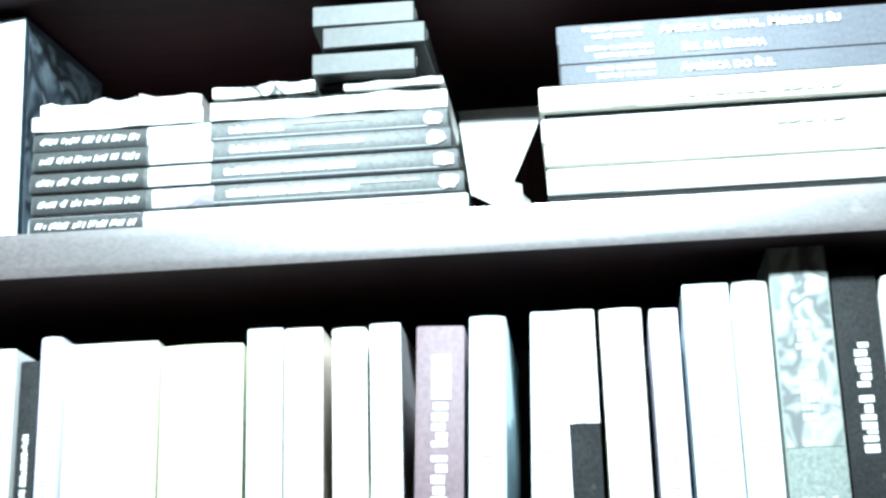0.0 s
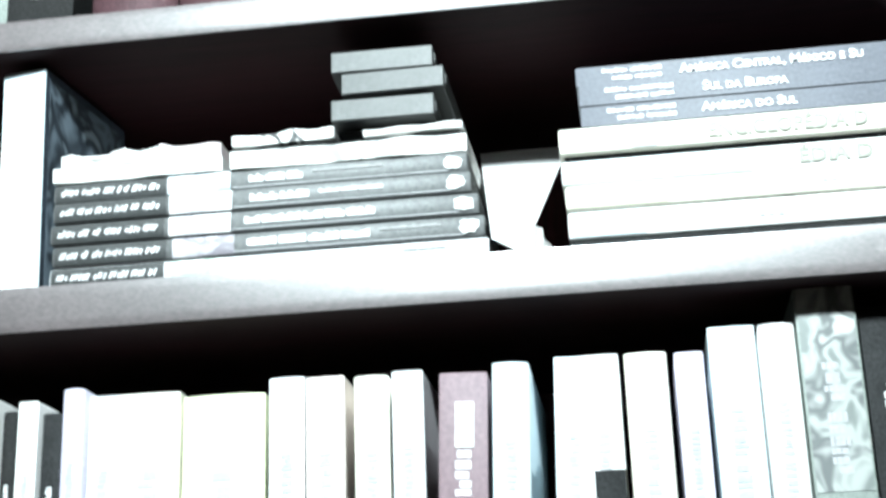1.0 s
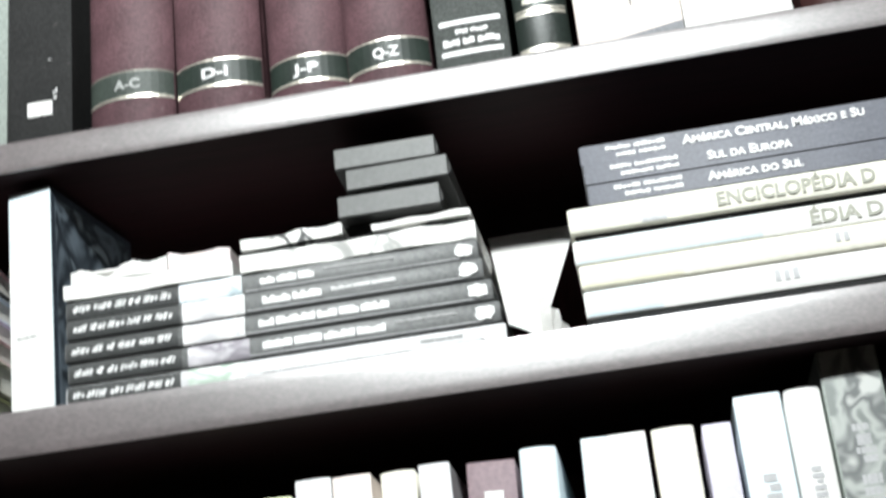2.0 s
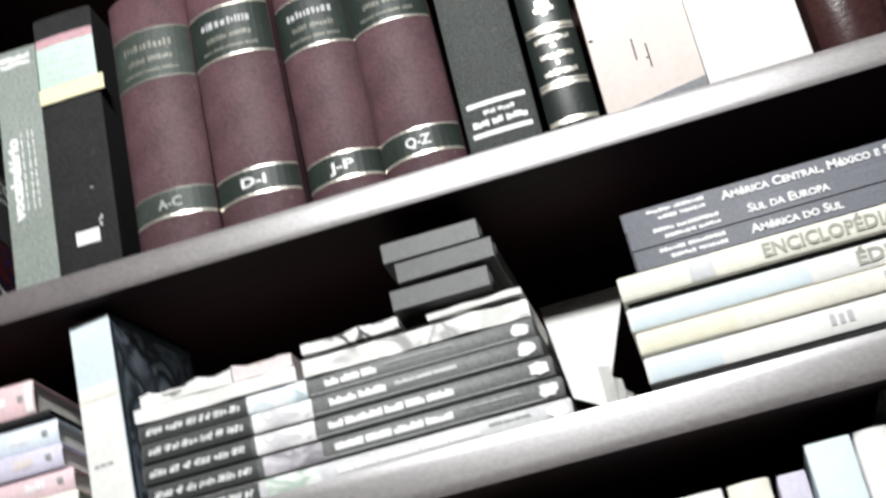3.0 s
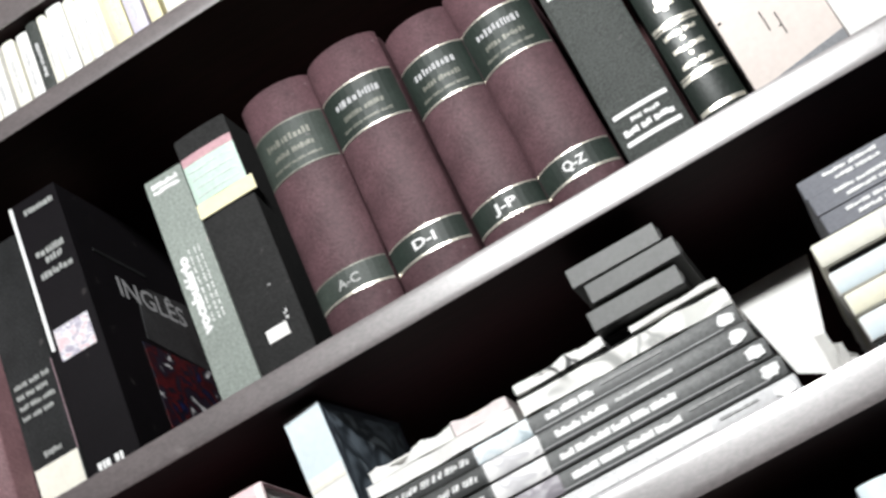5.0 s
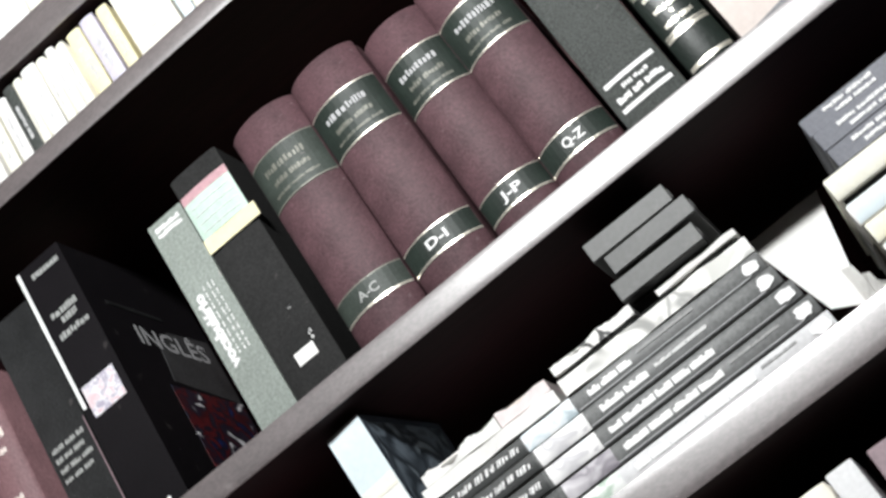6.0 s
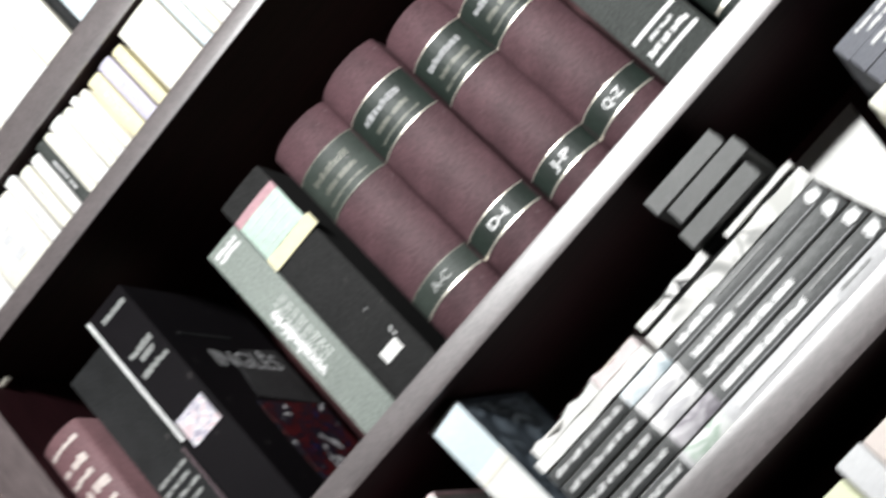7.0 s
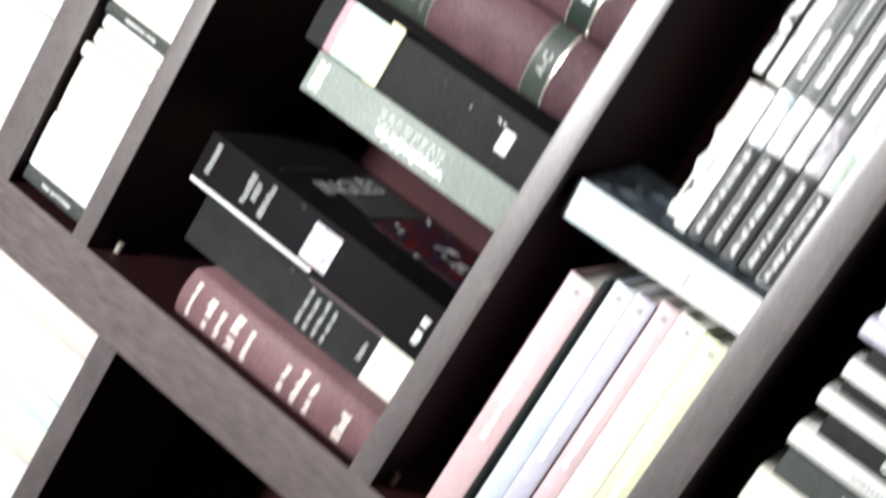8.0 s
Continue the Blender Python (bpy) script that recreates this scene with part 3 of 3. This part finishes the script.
print_on(t, "ornament", [(-0.0070, 0.0070, 0.1030, 0.1062), (-0.0048, 0.0048, 0.1062, 0.1120), (-0.0030, 0.0030, 0.1120, 0.1160), (-0.0012, 0.0012, 0.1160, 0.1185), (-0.0020, 0.0020, 0.1005, 0.1030)], GILT, 0.0006, "gilt bell-shaped ornament")

t = book("book", "thick pinkish-white book with a grey band at its foot", stand(241.5, 309, A, -8), 0.0675, 0.205, 0.16, PINKISH, bulge=0.001, thick=0.0018, pages=PAGES_WHITE)
# grey wedge along the foot, lower at its left end
bm = box(-0.0315, 0.0335, -0.0016, -0.0004, 0.0005, 0.0200)
for v in bm.verts:
    if v.co.x < 0 and v.co.z > 0.01:
        v.co.z = 0.0105
part("foot_band", bm, GREY_BAND, t, "grey band, narrower at one end")
part("ink_blot", box(-0.0336, -0.0302, -0.0022, -0.0004, 0.0005, 0.0075, 0.0008), INK, t, "small dark blot")
part("pen_mark", box(-0.0060, -0.0051, -0.0018, -0.0008, 0.045, 0.061), INK, t)
part("pen_mark", box(0.0022, 0.0031, -0.0018, -0.0008, 0.037, 0.055), INK, t)
part("pen_mark", box(0.0006, 0.0021, -0.0018, -0.0008, 0.044, 0.0448), INK, t)
part("pen_mark", box(-0.0325, -0.0298, -0.0014, -0.0003, 0.0680, 0.0688), INK, t)
t = book("book", "thick plain white book", stand(309.4, 377, A, -12), 0.0675, 0.200, 0.16, WHITE, bulge=0.001, thick=0.0018, pages=PAGES_WHITE)
t = book("book", "brown leather book with a rounded shiny spine", stand(384, 432, A, 2), 0.048, 0.22, 0.16, BROWN, bulge=0.012, thick=0.003, hinge=0.0015)

# ---- row B: stacks ----
# a low stack of pastel books against the upright
# the charcoal one is added to draw the dark gap below the pink book
PASTEL = ((-222, -201.5, LIME, "pale lime", -150), (-200, -179.5, CREAM, "cream", -148), (-178, -163.5, PALE_PINK, "pale pink", -150),
          (-162, -146.5, PALE_LILAC, "pale lilac", -155), (-145, -129.0, PALE_BLUE, "pale grey-blue", -157), (-127, -122.3, CHARCOAL, "gap-filling dark", -160), (-121, -98, PINK, "bright pink", -171))
for n, (z0, z1, mat, name, right) in enumerate(PASTEL):
    t = book("book", name + " paperback lying in a low stack", lie(right - 210, z0 - 0.2, z1 + 0.4, -18 + (n * 7) % 5), mm(z1 - z0) + 0.0006, 0.210, 0.15, mat, thick=0.0012, pages=PAGES_WHITE, bulge=0.0018, group="pastel stack")
    if z1 - z0 > 10:
        print_on(t, "lettering", bars(-0.0025, 0.0025, 0.07, 0.15, 3, 120 + n, "z", 0.004, 0.85), WHITE_INK)
        print_on(t, "lettering", bars(-0.0030, 0.0030, 0.176, 0.190, 1, 130 + n, "z", 0.004, 0.85), PINKISH if n % 2 else WHITE_INK)
        print_on(t, "printed_dot", [(-0.0022, 0.0022, 0.1985, 0.2025)], GREY_INK, 0.0006, "small dark printed dot")
    if n == 6:
        print_on(t, "white_end", [(-0.0105, 0.0105, 0.2040, 0.2096)], WHITE, 0.0006, "white printed end")

t = book("slipcase", "white slipcase standing with its dark blue side facing out", stand(-138.5, -108.5, B, -17, lean=-1.4, turn=-7.0), 0.030, 0.155, 0.112, ICE, thick=0.002, category="box")
print_on(t, "white_panel", [(-0.0146, 0.0146, 0.001, 0.108)], WHITE, 0.0005)
side_print(t, "side_picture", 0.006, 0.106, 0.006, 0.149, SLIPCASE_PRINT, 0.0150, "dark blue printed side")
side_print(t, "side_cover", 0.0005, 0.1115, 0.0005, 0.1545, NAVY, 0.01485)
print_on(t, "cream_line", [(-0.0146, 0.0146, 0.0975, 0.0995)], CREAM, 0.0008)
print_on(t, "mark", bars(-0.010, 0.004, 0.052, 0.054, 1, 141), GREY_INK, 0.0008)

# five large volumes lying on each other
TITLES = ((0.126, 0.160), (0.126, 0.163), (0.124, 0.205), (0.124, 0.200), (0.124, 0.215))
for n in range(5):
    z1 = -152 - 14 * n
    z0 = z1 - 12.8
    left, right = -100 + (n % 2) * 1.5, (162, 164, 168, 171, 173)[n]
    long = mm(right - left)
    t = book("encyclopedia_volume", "large grey volume with photograph and white title, lying in a stack", lie(left, z0, z1, -22 - (n * 3) % 4), 0.0128, long, 0.19, STACK_GREY if n < 4 else PALE_GREY, thick=0.0016, pages=PAGES_WHITE, bulge=0.0012, group="grey volumes in a stack")
    series = print_on(t, "series_panel", [(-0.0060, 0.0060, 0.001, 0.073)], STACK_DARK, 0.0004)
    print_on(t, "lettering", bars(-0.0022, 0.0022, 0.006, 0.070, 6, 150 + n, "z", 0.0024, 0.6), WHITE_INK, 0.0008, slant=-0.4, under=series)
    if n < 4:
        print_on(t, "photograph", [(-0.0062, 0.0062, 0.074 + 0.001 * n, 0.114 + 0.0006 * n)], (BLUE_PRINT, PHOTO_PRINT, PHOTO_PRINT, MAUVE_PRINT)[n], 0.0005, "piece of a pale printed photograph")
    else:
        print_on(t, "photograph", [(-0.0062, 0.0062, 0.078, 0.113)], GREEN_PRINT, 0.0005, "piece of a pale printed photograph")
    a, b = TITLES[n]
    word_parts(t, "title", -0.0026, 0.0022, a, b, (3, 2, 5, 4, 5)[n], 160 + n, WHITE_INK)
    if n == 1:
        word_parts(t, "subtitle", -0.0020, 0.0004, b + 0.006, b + 0.046, 3, 170 + n, PALE_INK)
    elif n != 2:
        word_parts(t, "subtitle", -0.0030, -0.0012, b + 0.006, min(b + 0.050, long - 0.026), 4, 170 + n, GREY_INK)
    if n < 4:
        print_on(t, "edge_line", [(0.0046, 0.0054, 0.116, long - 0.012)], SOFT_INK, 0.0005, "thin pale edge line")
    part("emblem", blob(0.0003, long - 0.0090, 0.0050, 0.0074, 180 + n), WHITE_INK, t, "white printed emblem")

# thin booklets on top of the volumes
def booklet(label, x0, x1, z0, z1, y, deep, cover, edge, turn=0.0, lumps=0.5):
    thing = empty("booklet", pose(mm((x0 + x1) / 2), mm(y), up(z0), 0, 0, turn), label, "booklet")
    w, h = mm(x1 - x0), mm(z1 - z0)
    bm = bmesh.new()
    steps = 40
    rng = random.Random(int(x0 * 7 + z0))
    p = [rng.uniform(0, 6.28) for _ in range(4)]
    rows = []
    for k in range(steps + 1):
        x = -w / 2 + w * k / steps
        sag = lumps * (0.0008 * math.sin(x * 95 + p[0]) + 0.0006 * math.sin(x * 210 + p[1]) + rng.uniform(-0.0002, 0.0002))
        out = 0.0011 * math.sin(x * 70 + p[2]) + 0.0006 * math.sin(x * 190 + p[3])
        rows.append([bm.verts.new((x, out + 0.0006, 0.0)), bm.verts.new((x, out, h + sag)),
                     bm.verts.new((x, deep, 0)), bm.verts.new((x, deep, h))])
    for a, b in zip(rows, rows[1:]):
        bm.faces.new((a[0], b[0], b[1], a[1]))
        bm.faces.new((a[1], b[1], b[3], a[3]))
        bm.faces.new((a[3], b[3], b[2], a[2]))
        bm.faces.new((a[2], b[2], b[0], a[0]))
    for r in (rows[0], rows[-1]):
        bm.faces.new((r[0], r[1], r[3], r[2]))
    part("leaves", bm, edge, thing, smooth=True)
    part("cover", box(-w / 2 + 0.001, w / 2 - 0.001, 0.004, deep, h, h + 0.0012), cover, thing)
    return thing


booklet("white booklet lying on a stack of large volumes", -100, 9, -151.5, -142.2, -25, 0.17, WHITE, WHITE)
booklet("worn white booklet lying on another booklet", -96, -33, -141.0, -134.2, -24, 0.16, WHITE, WHITE, 0.6, 3.2)
booklet("pinkish booklet lying on a white booklet", -32, 8, -141.0, -132.4, -24, 0.16, PINKISH, ROSY_WHITE, -0.5, 1.8)
booklet("thick worn white booklet with a grey printed patch", 14, 162, -151.5, -140.2, -24, 0.17, WHITE, MAGAZINE_PRINT)
# black layer put in to draw the dark gap between the booklets
booklet("thin black layer filling the dark gap over a white booklet", 14, 158, -138.8, -137.4, -21, 0.16, CHARCOAL, BLACK, 0.5)
booklet("crumpled speckled booklet lying on a thin black layer", 15, 80, -136.0, -129.6, -24, 0.16, SPECKLED, SPECKLED, 0.4, 1.6)
booklet("thin white booklet with a torn edge", 98, 160, -136.0, -132.4, -24, 0.15, WHITE, WHITE, -0.6)
booklet("thin black booklet lying under a few cassette cases", 78, 150, -128.6, -126.4, -10, 0.14, BLACK, BLACK)
support = part("card_box", box(mm(82), mm(148), mm(0), mm(110), up(-131.1), up(-128.7), 0.0004), BLACK)
tagged(support, "flat black card under a small stack of cassette cases", "card")

# three cassette cases
def cassette(x0, z0, y, turn, shade):
    thing = empty("cassette_case", pose(mm(x0 + 32.5), mm(y), up(z0) + 0.0001, 0, 0, turn), "grey plastic cassette case lying in a small stack", "cassette case", "cassette cases")
    part("tray", box(-0.0325, 0.0325, 0, 0.108, 0, 0.0150, 0.0009), shade, thing)
    part("lid", box(-0.0322, 0.0322, -0.0009, 0.0003, 0.0008, 0.0142, 0.0003), CASE_LID, thing)
    part("hinge", box(0.0326, 0.0334, 0.004, 0.016, 0.004, 0.011, 0.0002), shade, thing)


cassette(77.5, -124.5, -20, 0.5, GREY)
cassette(84.5, -107.5, -22, -0.8, GREY)
cassette(77.5, -91, -19, 0.6, GREY)
# added black spacer, makes the dark gap between the lower two cases
spacer = part("card_box", box(mm(83), mm(141), mm(-8), mm(84), up(-109.4), up(-107.6), 0.0004), BLACK)
tagged(spacer, "black spacer filling the dark gap between two cassette cases", "box")

# a pale magazine leaning back between the stacks, and crumpled paper
magazine = empty("magazine", pose(mm(193), mm(-27), up(B) + 0.0006), "white magazine leaning back between two stacks of volumes", "magazine")
FOOT_R, FOOT_L, HEAD_L, HEAD_R = Vector((0, 0, 0)), Vector((-0.0180, 0.002, 0.0110)), Vector((-0.0355, 0.132, 0.1195)), Vector((0.0260, 0.132, 0.1195))


def leaning_sheet(back, thick, inset, steps=8):
    """A bent sheet between the magazine's four corners, set back and inset from its edges."""
    bm = bmesh.new()
    grid = []
    for j in range(steps + 1):
        v = inset + (1 - 2 * inset) * j / steps
        row = []
        for k in range(steps + 1):
            u = inset + (1 - 2 * inset) * k / steps
            p = FOOT_L.lerp(FOOT_R, u).lerp(HEAD_L.lerp(HEAD_R, u), v)
            p.y += back + 0.006 * v * (1 - v) - 0.003 * u * (1 - u)
            row.append(bm.verts.new(p))
        grid.append(row)
    for a, b in zip(grid, grid[1:]):
        for k in range(steps):
            bm.faces.new((a[k], a[k + 1], b[k + 1], b[k]))
    out = bmesh.ops.extrude_face_region(bm, geom=bm.faces[:])
    for g in out["geom"]:
        if isinstance(g, bmesh.types.BMVert):
            g.co.y += thick
    return bm


part("cover", leaning_sheet(0.0, 0.0006, 0.0), WHITE, magazine, smooth=True)
part("leaves", leaning_sheet(0.0008, 0.0022, 0.012), PAGES_WHITE, magazine, smooth=True)
bm = bmesh.new()
rng = random.Random(5)
columns = []
for k, (x, top) in enumerate(((0, 25), (3, 24.5), (7.2, 24), (7.6, 15.5), (10.5, 14.5), (12.2, 13.8), (12.6, 7.5), (14.5, 5), (16.5, 3.5))):
    columns.append([bm.verts.new((mm(x + (0.5 if j == 1 else 0.0)), rng.uniform(-0.0015, 0.0015), mm(top) * j / 2)) for j in range(3)])
for p, q in zip(columns, columns[1:]):
    for j in range(2):
        bm.faces.new((p[j], q[j], q[j + 1], p[j + 1]))
bmesh.ops.solidify(bm, geom=bm.faces[:], thickness=0.0007)
scrap = part("paper_sheet", bm, WHITE)
scrap.matrix_world = pose(mm(193.5), mm(-29.5), up(B) + 0.0008, 0, 0, 3)
tagged(scrap, "torn sheet of white paper standing on the shelf", "paper")

# slate-blue and pale volumes in a stack
BLUE = (("Am\u00e9rica Central, M\u00e9xico e Su", 231, -120, -107.5, 0.062, 0.108), ("Sul da Europa", 232, -133, -120.5, 0.074, 0.050), ("Am\u00e9rica do Sul", 232.5, -146.2, -133.4, 0.0715, 0.056))
for n, (title, left, z0, z1, at, span) in enumerate(BLUE):
    w = mm(z1 - z0)
    t = book("atlas_volume", "slate-blue volume with a white title, lying in a stack", lie(left, z0, z1, -31 - n % 2), w, 0.245, 0.18, STEEL_BLUE, thick=0.0015, pages=PAGES_WHITE, group="slate-blue volumes")
    for k, x in enumerate((-0.0038, 0.0012)):
        print_on(t, "lettering", bars(x, x + 0.0026, 0.016 + 0.006 * k, 0.057 if n else 0.052, 2, 200 + 3 * n + k, "z", 0.0022, 0.85), WHITE_INK, 0.0006)
    letter_part("title", title, 0.0080, WHITE_INK, t, lambda u, v: Vector((0.0026 - v, -0.0008, at + u)), span=span, bold=0.00025)

PALE = ((218.5, -163.0, -147.5, IVORY, PALE_GREY), (219, -183, -168, WHITE, ICE), (220.5, -198.6, -184.4, IVORY, YELLOWED), (221, -216.5, -200.2, WHITE, ICE))
for n, (left, z0, z1, mat, cap) in enumerate(PALE):
    w = mm(z1 - z0)
    t = book("encyclopedia_volume", "pale cream volume with a tinted end panel, lying in a stack", lie(left, z0, z1, -32 + n % 2), w, 0.250, 0.18, mat, thick=0.0018, pages=PAGES_WHITE, bulge=0.0014, group="pale volumes")
    if n == 0:
        print_on(t, "end_panel", [(-w / 2 + 0.0006, w / 2 - 0.0006, 0.043, 0.058)], cap, 0.0004)
        letter_part("title", "ENCICLOP\u00c9DIA D", 0.0118, FAINT_INK, t, lambda u, v: Vector((0.0043 - v, -0.0019, 0.088 + u)), span=0.092, bold=0.0004)
    else:
        print_on(t, "end_panel", [(-w / 2 + 0.0006, w / 2 - 0.0006, 0.001, (0.110, 0.060, 0.045)[n - 1])], cap, 0.0004, "tinted end panel")
        if n == 1:
            letter_part("title", "\u00c9DIA D", 0.0118, FAINT_INK, t, lambda u, v: Vector((0.0043 - v, -0.0019, 0.138 + u)), span=0.042, bold=0.0004)
        else:
            print_on(t, "lettering", bars(-0.0040, 0.0030, (0.148, 0.110)[n - 2], (0.158, 0.126)[n - 2], 1, 220 + n, "z", 0.006, 0.6), SOFT_INK, 0.0006)
# added black slab fills the dark gap between two pale volumes
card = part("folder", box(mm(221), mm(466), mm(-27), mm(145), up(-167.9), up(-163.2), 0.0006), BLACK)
tagged(card, "black slab filling the dark gap between pale volumes", "folder")
# an added black slab for the dark gap under the pale stack
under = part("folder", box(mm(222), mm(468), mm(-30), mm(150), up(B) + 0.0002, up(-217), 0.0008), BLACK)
tagged(under, "black slab filling the dark gap under pale volumes", "folder")

# ---- row E: standing books below ----
ROW_E = ((-386, -352, -276, PALE_GREY), (-351, -322, -290, MAUVE), (-321, -290, -284, WHITE), (-288, -262, -300, CHARCOAL), (-260, -236, -282, PINKISH),
         (-234, -206, -279, CREAM), (-204, -182, -288, SLATE), (-181, -166, -283, WHITE), (-164, -146, -296, CHARCOAL), (-145, -134, -284, WHITE),
         (-132, -122, -292, BLACK), (-121, -108, -287, WHITE), (-107, -95, -294, CHARCOAL), (-93, -79, -281, LILAC), (-78, -58.5, -285, PALE_GREY), (-58, -19.5, -286, CREAM), (-19, 32, -289, LIME),
         (35, 57, -281.5, PALE_GREY), (58.5, 82, -283.5, PINKISH), (86.5, 108, -284, CREAM), (110, 129, -283, PALE_GREY), (131, 160, -285, MAUVE),
         (163, 185, -282, ICE), (199, 221, -279.5, ICE), (221.6, 244, -280.5, WHITE), (247, 272, -280, CREAM), (276, 293, -282, LILAC),
         (296, 323, -269.5, ICE), (325, 346, -268.5, WHITE), (347, 381, -248, SAGE), (383, 409, -262, CHARCOAL), (411, 436, -270, WHITE), (438, 470, -275, MAUVE))
NAMES = {"white_card": "plain white", "pale_blue_card": "pale blue", "pale_grey_cover": "pale grey", "mauve_cover": "mauve", "pinkish_white_card": "pinkish-white",
         "cream_card": "cream", "ivory_card": "ivory", "dark_grey_cloth": "dark grey", "charcoal_cover": "charcoal", "black_cover": "black", "lilac_cover": "lilac",
         "pale_lime_cover": "pale yellow-green", "grey_green_cover": "tall patterned grey-green", "pale_yellow_paper": "pale yellow"}
for n, (x0, x1, top, mat) in enumerate(ROW_E):
    w, h = mm(x1 - x0), mm(top - E)
    round_spine = n % 3 == 1
    t = book("book", NAMES[mat.name] + " book standing in a full row", stand(x0, x1, E, -10 + (n * 5) % 9, lean=2.0 if 120 < x0 < 200 else 0.0), w - 0.0004, h, 0.15, mat,
             bulge=0.003 if round_spine else 0.0006, thick=0.0016, pages=PAGES_WHITE, group="lower row of books")
    ink = WHITE_INK if mat in (MAUVE, CHARCOAL, BLACK, SLATE) else SOFT_INK
    print_on(t, "lettering", bars(-w * 0.16, w * 0.16, h - 0.11, h - 0.045, 2, 300 + n, "z"), ink)
    if n % 2:
        print_on(t, "lettering", bars(-w * 0.3, w * 0.3, h - 0.155, h - 0.148, 1, 330 + n), ink)
    if mat is MAUVE:
        print_on(t, "spine_label", [(-w * 0.16, w * 0.22, h - 0.045, h - 0.018)], WHITE, 0.0008, "white paper label")
    if x0 == 221.6:
        print_on(t, "spine_label", [(-w * 0.30, w * 0.49, h - 0.130, h - 0.068)], CHARCOAL, 0.0008, "dark paper label")
    if mat is SAGE:
        print_on(t, "spine_picture", [(-w * 0.46, w * 0.46, h - 0.12, h - 0.002)], PATTERN_PRINT, 0.0004, "grey printed pattern")

# ---- row C: small pale booklets ----
rng = random.Random(11)
FIXED_C = {-385: (13, SLATE), -371: (52, WHITE), -318.5: (52, CREAM), -265.5: (13, WHITE), -251.5: (13, IVORY), -237.5: (12, WHITE), -224.5: (11, SLATE), -154: (15, YELLOW), -138: (15, LILAC), -122: (12, YELLOW), -106: (43, CREAM), -62: (12, ICE)}
x = -388
while x < 320:
    nxt = [k for k in FIXED_C if x - 0.5 <= k]
    if nxt and min(nxt) - x < 6:
        x = min(nxt)
        w, mat = FIXED_C[x]
    else:
        w = rng.choice((9, 10, 11, 13, 16, 24)) if x > -250 else rng.choice((24, 30, 42))
        if nxt:
            w = min(w, min(nxt) - x - 0.5)
        mat = rng.choice((WHITE, IVORY, CREAM, WHITE, IVORY, CREAM))
    h = 0.0775 + rng.uniform(-0.003, 0.0018)
    t = book("small_book", NAMES[mat.name] + " pocket book standing in a full row", stand(x, x + w, C, -27 + rng.uniform(0, 5), lean=rng.uniform(-0.35, 0.35)), mm(w) - 0.0011, h, 0.10, mat,
             bulge=0.0012, thick=0.0008, pages=PAGES_WHITE, square=0.0012, group="row of pocket books")
    if w > 8:
        print_on(t, "lettering", bars(-mm(w) * 0.14, mm(w) * 0.14, 0.02, 0.055, 2, 400 + int(x), "z"), PALE_GREY)
    x += w + 0.6

# ---- row D: large pale books ----
x = -388
for n in range(17):
    w = (34, 52, 41, 28, 60)[n % 5]
    mat = (IVORY, ICE, WHITE, PINKISH, CREAM)[(n * 3) % 5]
    if n == 6:
        w, mat = 10, CHARCOAL
    t = book("book", NAMES[mat.name] + " large book standing on a high shelf", stand(x, x + w, D, -26 + (n * 3) % 5), mm(w) - 0.0006, 0.24 + 0.01 * (n % 4), 0.17, mat, bulge=0.002, thick=0.002, pages=PAGES_WHITE, group="upper row of books")
    print_on(t, "lettering", bars(-mm(w) * 0.12, mm(w) * 0.12, 0.09, 0.18, 2, 500 + n, "z"), PALE_GREY)
    x += w + 1

# ---- neighbouring bay ----
x = -447
for n in range(9):
    w = (30, 46, 24, 38, 52)[n % 5]
    mat = (PINKISH, WHITE, ICE, CREAM, WHITE)[n % 5]
    t = book("book", NAMES[mat.name] + " book standing in the neighbouring bay", stand(x - w, x, 203, -28 + (n * 3) % 5), mm(w) - 0.0006, 0.21 - 0.012 * (n % 3), 0.16, mat, bulge=0.002, thick=0.0018, pages=PAGES_WHITE, group="books in the next bay")
    print_on(t, "lettering", bars(-mm(w) * 0.12, mm(w) * 0.12, 0.05, 0.14, 2, 600 + n, "z"), PALE_GREY)
    x -= w + 1
